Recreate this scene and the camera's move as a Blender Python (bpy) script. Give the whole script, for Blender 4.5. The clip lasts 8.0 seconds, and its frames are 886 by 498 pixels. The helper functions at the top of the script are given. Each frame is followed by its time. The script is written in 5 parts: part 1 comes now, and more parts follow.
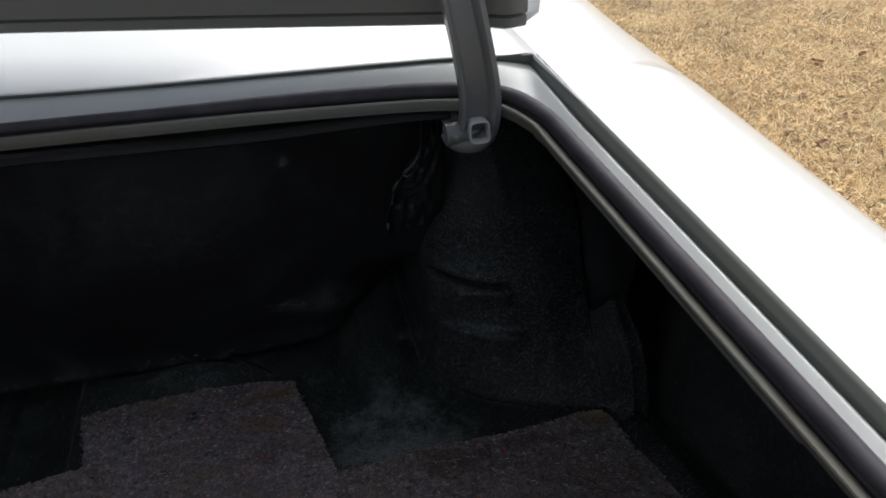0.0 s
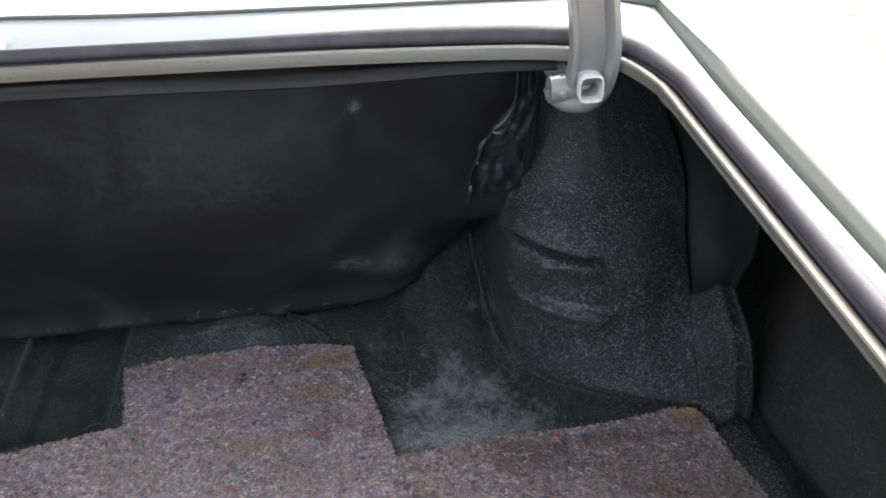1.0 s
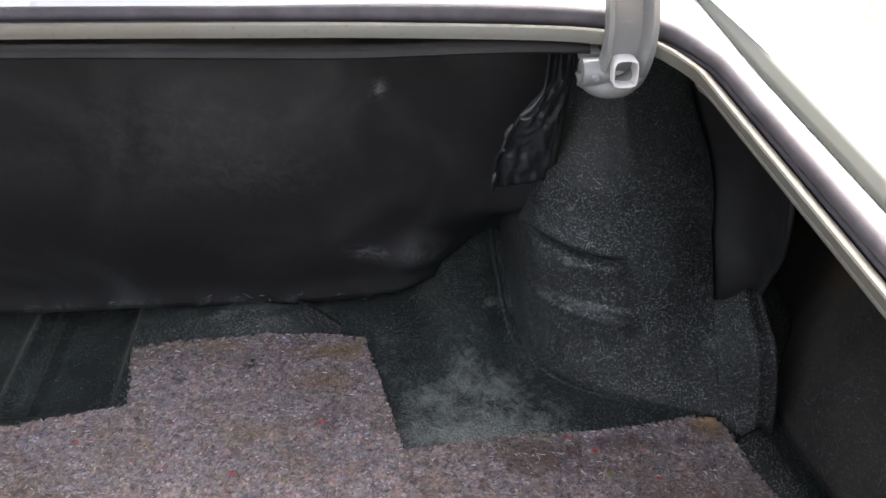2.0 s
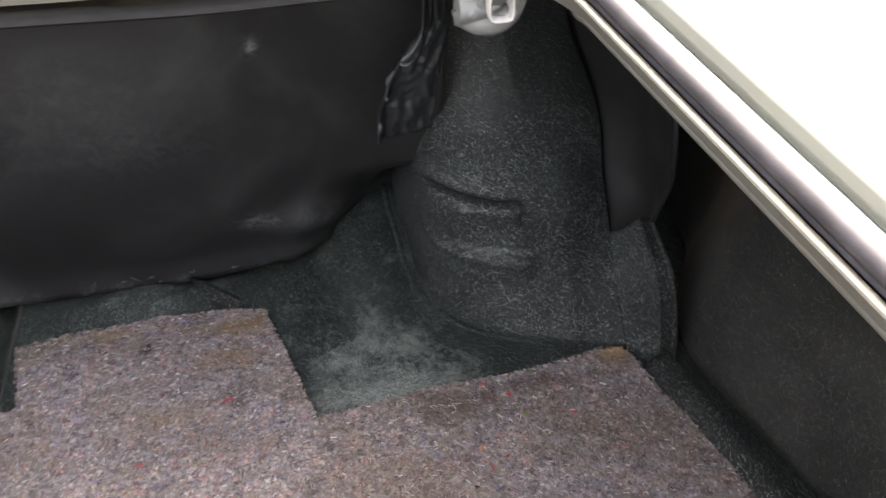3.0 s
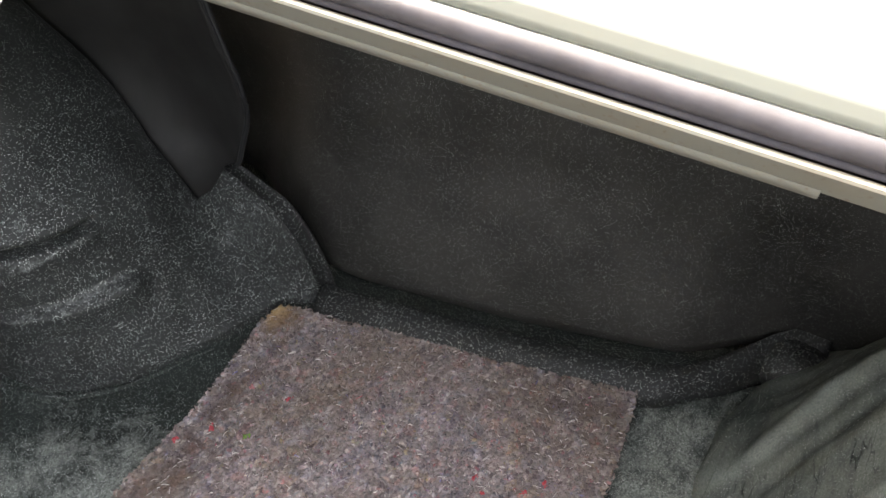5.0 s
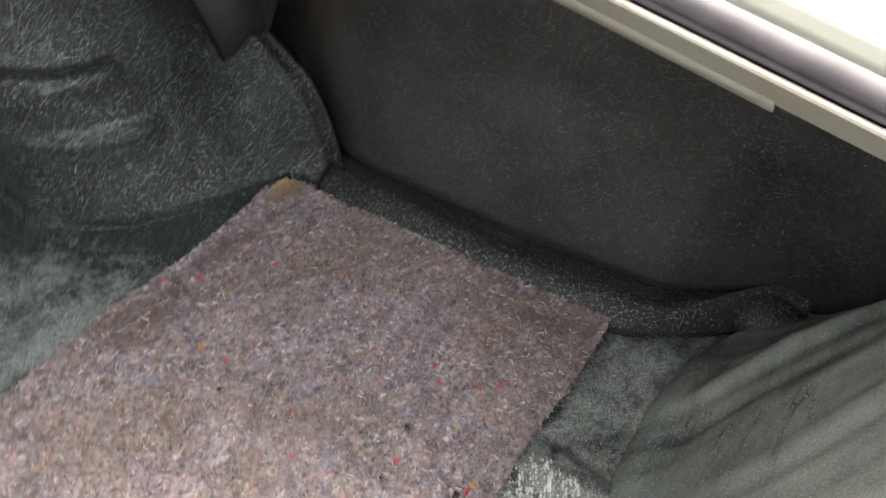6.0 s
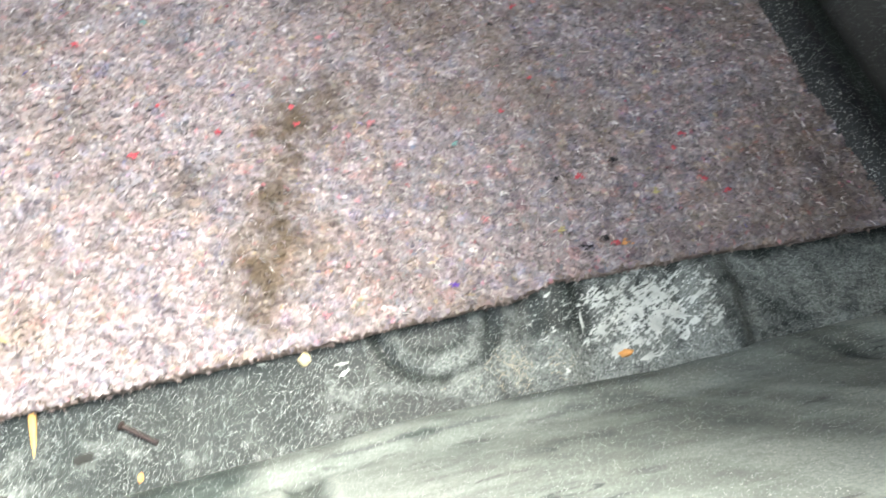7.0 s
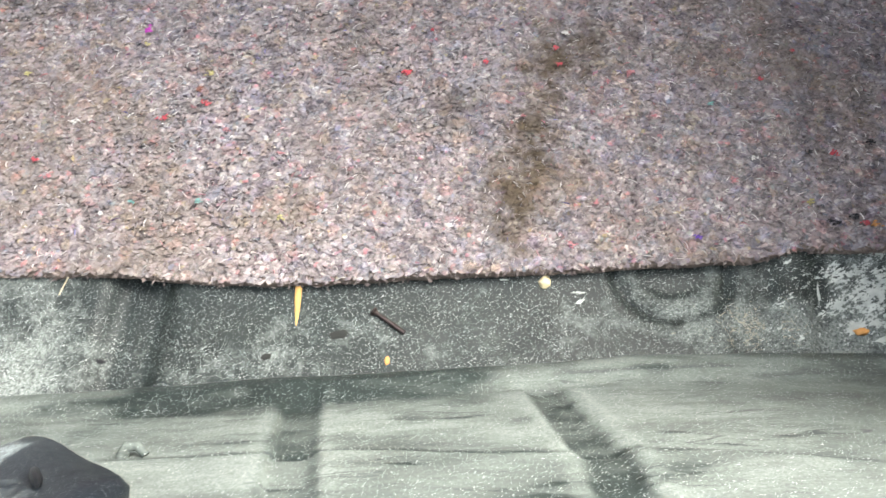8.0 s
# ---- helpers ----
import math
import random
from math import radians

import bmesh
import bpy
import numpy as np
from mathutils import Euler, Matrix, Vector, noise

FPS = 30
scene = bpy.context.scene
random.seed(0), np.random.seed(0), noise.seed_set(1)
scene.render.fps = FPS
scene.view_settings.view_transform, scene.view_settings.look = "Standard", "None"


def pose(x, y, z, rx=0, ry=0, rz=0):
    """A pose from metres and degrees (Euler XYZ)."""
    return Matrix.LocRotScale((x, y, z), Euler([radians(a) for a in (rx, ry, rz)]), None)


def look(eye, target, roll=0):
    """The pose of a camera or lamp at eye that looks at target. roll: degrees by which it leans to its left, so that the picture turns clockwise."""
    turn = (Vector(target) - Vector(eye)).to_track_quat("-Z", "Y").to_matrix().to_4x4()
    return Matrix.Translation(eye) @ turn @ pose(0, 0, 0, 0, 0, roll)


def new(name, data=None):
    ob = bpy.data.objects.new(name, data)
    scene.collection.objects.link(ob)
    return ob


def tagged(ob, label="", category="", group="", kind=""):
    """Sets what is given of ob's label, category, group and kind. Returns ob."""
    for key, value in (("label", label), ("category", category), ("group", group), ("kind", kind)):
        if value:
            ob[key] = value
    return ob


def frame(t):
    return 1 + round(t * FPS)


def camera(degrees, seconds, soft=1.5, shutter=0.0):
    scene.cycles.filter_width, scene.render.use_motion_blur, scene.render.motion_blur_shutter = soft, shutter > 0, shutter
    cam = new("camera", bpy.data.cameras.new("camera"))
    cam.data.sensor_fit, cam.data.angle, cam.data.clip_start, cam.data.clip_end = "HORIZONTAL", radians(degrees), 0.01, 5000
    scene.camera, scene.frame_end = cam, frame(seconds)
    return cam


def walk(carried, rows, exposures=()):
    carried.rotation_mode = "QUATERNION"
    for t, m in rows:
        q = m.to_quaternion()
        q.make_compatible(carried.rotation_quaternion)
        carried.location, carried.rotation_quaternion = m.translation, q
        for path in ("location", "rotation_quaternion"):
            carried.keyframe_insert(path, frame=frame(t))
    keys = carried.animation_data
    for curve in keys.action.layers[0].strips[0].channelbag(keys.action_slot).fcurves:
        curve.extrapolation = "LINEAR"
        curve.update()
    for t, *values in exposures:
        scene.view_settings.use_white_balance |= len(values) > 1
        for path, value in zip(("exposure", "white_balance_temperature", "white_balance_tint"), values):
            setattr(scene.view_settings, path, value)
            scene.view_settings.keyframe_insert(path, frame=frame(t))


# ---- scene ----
cam = camera(55.6, 8.0, shutter=0.24)
PATH = [
    (0, (0.153, -0.285, 0.717), (0.506, 1.376, -0.338), -1.6),
    (0.5, (0.142, -0.226, 0.686), (0.414, 1.402, -0.443), -0.9),
    (1, (0.154, -0.162, 0.684), (0.344, 1.433, -0.508), -0.7),
    (1.2, (0.141, -0.149, 0.665), (0.35, 1.44, -0.532), 0.8),
    (2.3, (0.152, -0.167, 0.649), (0.301, 1.462, -0.5), 1.4),
    (2.5, (0.134, -0.169, 0.649), (0.352, 1.439, -0.52), 2.4),
    (3, (0.155, -0.152, 0.632), (0.539, 1.38, -0.594), 0.5),
    (3.5, (0.148, -0.073, 0.617), (0.874, 1.22, -0.725), -3.9),
    (4, (0.133, -0.013, 0.596), (1.162, 0.919, -0.844), -2.9),
    (4.5, (0.125, 0.017, 0.6), (1.315, 0.818, -0.794), -2.7),
    (4.7, (0.121, 0.018, 0.592), (1.351, 0.778, -0.79), -1.8),
    (5.8, (0.131, -0.031, 0.583), (1.265, 0.73, -0.877), 1.3),
    (6, (0.12, -0.044, 0.573), (1.193, 0.741, -0.921), 5.1),
    (6.2, (0.126, -0.066, 0.566), (1.042, 0.791, -0.992), 8.0),
    (6.4, (0.147, -0.082, 0.577), (0.829, 0.802, -1.082), 10.3),
    (6.5, (0.134, -0.111, 0.535), (0.814, 0.869, -1.071), 11.6),
    (6.7, (0.178, -0.138, 0.516), (0.596, 0.917, -1.131), 7.2),
    (6.8, (0.181, -0.148, 0.503), (0.519, 0.87, -1.185), 7.7),
    (7, (0.181, -0.161, 0.495), (0.403, 0.757, -1.269), 8.7),
    (7.2, (0.167, -0.178, 0.492), (0.299, 0.73, -1.285), 7.0),
    (7.5, (0.129, -0.187, 0.494), (0.156, 0.709, -1.294), 4.7),
    (8, (0.1, -0.206, 0.498), (0.028, 0.682, -1.292), 1.8),
]
EXPOSURES = [(0.0, 0.72, 6300, 11), (0.3, 0.78, 6300, 11), (0.5, 1.15, 6350, 11), (0.8, 3.3, 6500, 12), (1.2, 3.5, 6600, 13), (2.4, 3.68, 7000, 17), (3.1, 3.98, 7300, 15), (4.0, 4.17, 7450, 14), (4.7, 4.26, 7450, 13), (6.0, 4.26, 7400, 13), (6.2, 4.48, 7300, 11), (6.6, 4.40, 7100, 7), (7.0, 4.25, 6750, 7), (7.25, 3.9, 6550, 7), (7.5, 3.70, 6550, 7), (8.0, 3.50, 6600, 8)]
walk(cam, [(t, look(eye, target, roll)) for t, eye, target, roll in PATH], EXPOSURES)

# ---- world and sun ----
world = bpy.data.worlds.new("overcast_sky")
world.use_nodes = True
scene.world = world
wn = world.node_tree.nodes
sky = wn.new("ShaderNodeTexSky")
sky.sky_type = "NISHITA"
sky.sun_disc = False
sky.sun_elevation = radians(52)
sky.sun_rotation = radians(35)
sky.dust_density = 4.0
wn["Background"].inputs["Strength"].default_value = 0.09
haze = wn.new("ShaderNodeHueSaturation")       # thin cloud takes most of the blue out of the sky
haze.inputs["Saturation"].default_value = 0.4
world.node_tree.links.new(sky.outputs["Color"], haze.inputs["Color"])
world.node_tree.links.new(haze.outputs["Color"], wn["Background"].inputs["Color"])
sun_data = bpy.data.lights.new("sun", "SUN")
sun_data.energy, sun_data.angle, sun_data.color = 1.6, radians(60), (1.0, 0.97, 0.92)
sun = new("sun", sun_data)
sun.rotation_euler = Euler((radians(38), 0, radians(145)))


# ---- materials ----
def node_mat(name):
    m = bpy.data.materials.new(name)
    m.use_nodes = True
    nt = m.node_tree
    return m, nt, nt.nodes, nt.links, nt.nodes["Principled BSDF"]


def mixc(nt, fac, a, b, blend="MIX"):
    n = nt.nodes.new("ShaderNodeMix")
    n.data_type, n.blend_type = "RGBA", blend
    for sock, v in ((n.inputs[0], fac), (n.inputs[6], a), (n.inputs[7], b)):
        if isinstance(v, bpy.types.NodeSocket):
            nt.links.new(v, sock)
        else:
            sock.default_value = v if isinstance(v, (int, float)) else (*v, 1.0)
    return n.outputs[2]


def coords(nt):
    return nt.nodes.new("ShaderNodeTexCoord").outputs["Object"]


def noise_tex(nt, scale, detail=4.0, rough=0.55, vec=None, distortion=0.0):
    n = nt.nodes.new("ShaderNodeTexNoise")
    n.inputs["Scale"].default_value, n.inputs["Detail"].default_value = scale, detail
    n.inputs["Roughness"].default_value, n.inputs["Distortion"].default_value = rough, distortion
    nt.links.new(vec or coords(nt), n.inputs["Vector"])
    return n.outputs["Fac"]


def voronoi(nt, scale, feature="F1", out="Distance", vec=None, rand=1.0):
    n = nt.nodes.new("ShaderNodeTexVoronoi")
    n.feature = feature
    n.inputs["Scale"].default_value, n.inputs["Randomness"].default_value = scale, rand
    nt.links.new(vec or coords(nt), n.inputs["Vector"])
    return n.outputs[out]


def ramp(nt, fac, stops):
    n = nt.nodes.new("ShaderNodeValToRGB")
    els = n.color_ramp.elements
    while len(els) < len(stops):
        els.new(0.5)
    for e, (p, c) in zip(els, stops):
        e.position, e.color = p, (*((c, c, c) if isinstance(c, (int, float)) else c), 1.0)
    nt.links.new(fac, n.inputs["Fac"])
    return n.outputs["Color"]


def bump(nt, height, strength, distance, bsdf):
    n = nt.nodes.new("ShaderNodeBump")
    n.inputs["Strength"].default_value, n.inputs["Distance"].default_value = strength, distance
    nt.links.new(height, n.inputs["Height"])
    nt.links.new(n.outputs["Normal"], bsdf.inputs["Normal"])


def math_node(nt, op, a, b):
    n = nt.nodes.new("ShaderNodeMath")
    n.operation = op
    for sock, v in zip(n.inputs, (a, b)):
        if isinstance(v, bpy.types.NodeSocket):
            nt.links.new(v, sock)
        else:
            sock.default_value = v
    return n.outputs[0]


def spatter(name, base, dust, dust_low, dust_high, speck=0.55, rough=0.5, laid=False, streak=1.0, grain=0.25, fine_flecks=1.0, cover=1.0):
    """Black trunk paint with fine pale and aqua flecks, under a film of dust; laid: the dust lies where the mesh says."""
    m, nt, nodes, links, b = node_mat(name)
    co = coords(nt)
    body = ramp(nt, noise_tex(nt, 14, 5, 0.6, co), [(0.3, tuple(c * 0.6 for c in base)), (0.75, tuple(c * 1.5 for c in base))])
    warp = nodes.new("ShaderNodeTexNoise")
    warp.inputs["Scale"].default_value, warp.inputs["Detail"].default_value = 330, 2
    links.new(co, warp.inputs["Vector"])
    bent = nodes.new("ShaderNodeVectorMath")
    bent.operation = "MULTIPLY_ADD"
    bent.inputs[1].default_value = (0.0022, 0.0022, 0.0022)
    links.new(warp.outputs["Color"], bent.inputs[0])
    links.new(co, bent.inputs[2])
    flecks = []
    for scale, share, near, far in ((1050, 0.40, 0.17, 0.30), (640, 0.17, 0.13, 0.22), (330, 0.05, 0.07, 0.12)):
        tex = nodes.new("ShaderNodeTexVoronoi")
        tex.inputs["Scale"].default_value = scale * fine_flecks
        links.new(bent.outputs[0], tex.inputs["Vector"])
        sep = nodes.new("ShaderNodeSeparateColor")
        links.new(tex.outputs["Color"], sep.inputs[0])
        keep = ramp(nt, sep.outputs[0], [(1 - share, 0.0), (1 - share + 0.02, 1.0)])
        dot = ramp(nt, tex.outputs["Distance"], [(near * cover, 1.0), (far * cover, 0.0)])
        flecks.append((math_node(nt, "MULTIPLY", keep, dot), sep.outputs[1]))
    shade = ramp(nt, flecks[0][1], [(0.0, (0.16, 0.20, 0.195)), (0.40, (0.42, 0.48, 0.46)), (0.70, (0.78, 0.83, 0.80)), (0.92, (0.93, 0.96, 0.93))])
    fleck = math_node(nt, "MAXIMUM", math_node(nt, "MAXIMUM", flecks[0][0], flecks[1][0]), flecks[2][0])
    fleck = math_node(nt, "MULTIPLY", fleck, ramp(nt, noise_tex(nt, 38, 5, 0.75, co), [(0.34, 0.2), (0.60, 1.0)]))
    fine = ramp(nt, noise_tex(nt, 560, 3, 0.85, co), [(0.40, grain), (0.58, 1.0)])
    if laid:
        depth = nodes.new("ShaderNodeAttribute")
        depth.attribute_name = "dust_depth"
        shift = nodes.new("ShaderNodeMapping")
        shift.inputs["Scale"].default_value = (1.0 / streak, 1.0, 1.0)
        shift.inputs["Rotation"].default_value = (0, 0, 0.15)
        links.new(co, shift.inputs["Vector"])
        coarse = noise_tex(nt, 24, 7, 0.66, shift.outputs[0], 0.7)
        patch = math_node(nt, "ADD", math_node(nt, "MULTIPLY", coarse, 0.4 if streak < 2 else 0.75), math_node(nt, "MULTIPLY", noise_tex(nt, 150, 5, 0.75, shift.outputs[0], 0.4), 0.6 if streak < 2 else 0.25))
        level = math_node(nt, "ADD", depth.outputs["Fac"], math_node(nt, "MULTIPLY", math_node(nt, "SUBTRACT", patch, 0.5), 2.4 if streak < 2 else 2.1))
        if streak > 2:
            thin = nodes.new("ShaderNodeMapping")
            thin.inputs["Scale"].default_value = (0.13, 1.0, 1.0)
            links.new(co, thin.inputs["Vector"])
            rub = ramp(nt, noise_tex(nt, 75, 5, 0.7, thin.outputs[0], 0.5), [(0.60, 0.0), (0.70, 1.0)])
            level = math_node(nt, "SUBTRACT", level, math_node(nt, "MULTIPLY", rub, 0.38))
            line = ramp(nt, noise_tex(nt, 26, 3, 0.6, thin.outputs[0], 0.8), [(0.488, 0.0), (0.5, 1.0), (0.512, 0.0)])
            here = ramp(nt, noise_tex(nt, 17, 3, 0.6, co), [(0.50, 0.0), (0.60, 1.0)])
            level = math_node(nt, "SUBTRACT", level, math_node(nt, "MULTIPLY", math_node(nt, "MULTIPLY", line, here), 0.7))
        film = ramp(nt, level, [(0.15, 0.0), (0.95, 1.0)] if streak > 2 else [(0.24, 0.0), (0.80, 1.0)])
        speck = math_node(nt, "MULTIPLY", ramp(nt, math_node(nt, "ADD", depth.outputs["Fac"], 0.6), [(0.15, 0.15), (0.5, 1.0)]), speck)
    else:
        film = ramp(nt, noise_tex(nt, 9, 7, 0.62, co, 0.6), [(dust_low, 0.0), (dust_high, 1.0)])
    col = mixc(nt, math_node(nt, "MULTIPLY", fleck, speck), body, shade)
    amount = mixc(nt, 1.0, film, fine, "MULTIPLY")
    tone = mixc(nt, noise_tex(nt, 11, 4, 0.6, co), tuple(c * 0.8 for c in dust), tuple(min(1, c * 1.2) for c in dust))
    col = mixc(nt, math_node(nt, "MULTIPLY", amount, 0.85), col, tone)
    show = ramp(nt, amount, [(0.25, 1.0), (0.8, 0.15)]) if streak > 2 else 0.7
    col = mixc(nt, math_node(nt, "MULTIPLY", math_node(nt, "MULTIPLY", fleck, show), speck), col, shade)
    links.new(col, b.inputs["Base Color"])
    links.new(ramp(nt, amount, [(0.0, rough), (0.6, 0.9)]), b.inputs["Roughness"])
    b.inputs["Specular IOR Level"].default_value = 0.24
    bump(nt, math_node(nt, "ADD", fleck, math_node(nt, "MULTIPLY", noise_tex(nt, 90, 6, 0.7, co), 1.6)), 0.4, 0.0008, b)
    return m


def painted(name, color, rough=0.3, coat=0.4, dirt=0.12, dirt_col=(0.3, 0.29, 0.25), spec=0.5):
    m, nt, nodes, links, b = node_mat(name)
    co = coords(nt)
    dirtfac = ramp(nt, noise_tex(nt, 7, 6, 0.6, co, 0.4), [(0.45, 0.0), (0.8, 1.0)])
    speck = ramp(nt, noise_tex(nt, 190, 3, 0.6, co), [(0.6, 0.0), (0.75, 1.0)])
    fac = math_node(nt, "MULTIPLY", math_node(nt, "ADD", dirtfac, speck), dirt)
    links.new(mixc(nt, fac, color, dirt_col), b.inputs["Base Color"])
    b.inputs["Roughness"].default_value = rough
    b.inputs["Specular IOR Level"].default_value = spec
    b.inputs["Coat Weight"].default_value, b.inputs["Coat Roughness"].default_value = coat, 0.12
    bump(nt, noise_tex(nt, 60, 3, 0.5, co), 0.06, 0.001, b)
    return m


def rubber(name, color, rough=0.45, spec=0.22):
    m, nt, nodes, links, b = node_mat(name)
    co = coords(nt)
    links.new(ramp(nt, noise_tex(nt, 40, 5, 0.6, co), [(0.3, tuple(c * 0.7 for c in color)), (0.8, tuple(c * 1.4 for c in color))]), b.inputs["Base Color"])
    b.inputs["Roughness"].default_value, b.inputs["Specular IOR Level"].default_value = rough, spec
    bump(nt, noise_tex(nt, 220, 3, 0.6, co), 0.15, 0.0006, b)
    return m


def smooth_black(name, color, rough, dust=0.12, laid=False, spec=0.22):
    """Black panel paint with faint dusty smears."""
    m, nt, nodes, links, b = node_mat(name)
    co = coords(nt)
    smear = ramp(nt, noise_tex(nt, 5, 6, 0.6, co, 1.2), [(0.45, 0.0), (0.78, 1.0)])
    spots = ramp(nt, voronoi(nt, 120, vec=co), [(0.03, 1.0), (0.08, 0.0)])
    fac = math_node(nt, "ADD", math_node(nt, "MULTIPLY", smear, dust), math_node(nt, "MULTIPLY", spots, dust * 0.6))
    if laid:
        depth = nodes.new("ShaderNodeAttribute")
        depth.attribute_name = "dust_depth"
        rag = ramp(nt, noise_tex(nt, 70, 6, 0.75, co, 0.8), [(0.42, 0.0), (0.62, 1.0)])
        fac = math_node(nt, "ADD", fac, math_node(nt, "MULTIPLY", depth.outputs["Fac"], rag))
    links.new(mixc(nt, fac, color, (0.20, 0.21, 0.21)), b.inputs["Base Color"])
    links.new(ramp(nt, noise_tex(nt, 11, 4, 0.5, co), [(0.3, rough * 0.8), (0.7, min(1.0, rough * 1.3))]), b.inputs["Roughness"])
    b.inputs["Specular IOR Level"].default_value = spec
    bump(nt, noise_tex(nt, 18, 4, 0.5, co), 0.12, 0.004, b)
    return m


STAINS = [(0.482, 0.416, 0.040, 0.024, (0.17, 0.105, 0.050), 0.8), (0.490, 0.426, 0.024, 0.013, (0.36, 0.25, 0.13), 0.9), (-0.035, 0.572, 0.065, 0.012, (0.20, 0.135, 0.065), 0.65), (0.108, 0.556, 0.045, 0.018, (0.19, 0.125, 0.055), 0.75), (0.03, 0.44, 0.05, 0.02, (0.17, 0.125, 0.06), 0.45), (0.552, 0.267, 0.020, 0.13, (0.075, 0.048, 0.032), 0.7), (0.396, 0.4, 0.075, 0.018, (0.065, 0.042, 0.032), 0.65), (0.095, 0.456, 0.035, 0.025, (0.07, 0.048, 0.036), 0.55), (0.088, 0.509, 0.055, 0.030, (0.17, 0.11, 0.06), 0.65), (0.008, 0.538, 0.012, 0.007, (0.015, 0.010, 0.010), 0.9),
          (0.145, 0.204, 0.034, 0.042, (0.055, 0.037, 0.018), 0.88), (0.126, 0.087, 0.032, 0.056, (0.055, 0.037, 0.018), 0.92), (0.134, 0.144, 0.027, 0.050, (0.055, 0.037, 0.018), 0.85), (0.077, 0.16, 0.026, 0.020, (0.030, 0.024, 0.020), 0.6),
          (0.172, 0.225, 0.045, 0.035, (0.07, 0.05, 0.03), 0.6), (-0.025, 0.055, 0.035, 0.03, (0.16, 0.12, 0.07), 0.5), (0.309, 0.385, 0.07, 0.04, (0.055, 0.034, 0.026), 0.65),
          (0.531, 0.129, 0.045, 0.10, (0.06, 0.043, 0.028), 0.6), (0.256, 0.305, 0.06, 0.05, (0.10, 0.065, 0.035), 0.5), (-0.259, 0.313, 0.12, 0.12, (0.08, 0.055, 0.03), 0.5), (0.093, 0.555, 0.06, 0.02, (0.15, 0.10, 0.055), 0.5)]


def felt_stains(nt, co, col):
    """Soaked-in spots with ragged outlines, and broader brown clouds."""
    nodes, links = nt.nodes, nt.links
    rag = noise_tex(nt, 60, 5, 0.65, co)
    for x, y, rx, ry, tone, strength in STAINS:
        mp = nodes.new("ShaderNodeMapping")
        mp.inputs["Location"].default_value = (-x / rx, -y / ry, 0)
        mp.inputs["Scale"].default_value = (1 / rx, 1 / ry, 0)
        links.new(co, mp.inputs["Vector"])
        ln = nodes.new("ShaderNodeVectorMath")
        ln.operation = "LENGTH"
        links.new(mp.outputs[0], ln.inputs[0])
        f = ramp(nt, math_node(nt, "ADD", ln.outputs["Value"], math_node(nt, "MULTIPLY", math_node(nt, "SUBTRACT", rag, 0.5), 2.4)), [(0.1, strength), (1.45, 0.0)])
        col = mixc(nt, f, col, tone)
    cloud = ramp(nt, noise_tex(nt, 7, 5, 0.6, co, 0.5), [(0.48, 0.0), (0.70, 1.0)])
    return mixc(nt, math_node(nt, "MULTIPLY", cloud, 0.6), col, (0.135, 0.100, 0.062))


def felt_mat():
    """The pressed ground of the rag felt, mostly hidden between its shreds."""
    m, nt, nodes, links, b = node_mat("rag_felt")
    co = coords(nt)
    col = ramp(nt, noise_tex(nt, 330, 4, 0.7, co), [(0.3, (0.15, 0.125, 0.125)), (0.55, (0.235, 0.20, 0.198)), (0.75, (0.32, 0.28, 0.27))])
    links.new(felt_stains(nt, co, col), b.inputs["Base Color"])
    b.inputs["Roughness"].default_value = 0.95
    bump(nt, noise_tex(nt, 420, 3, 0.7, co), 0.9, 0.002, b)
    return m


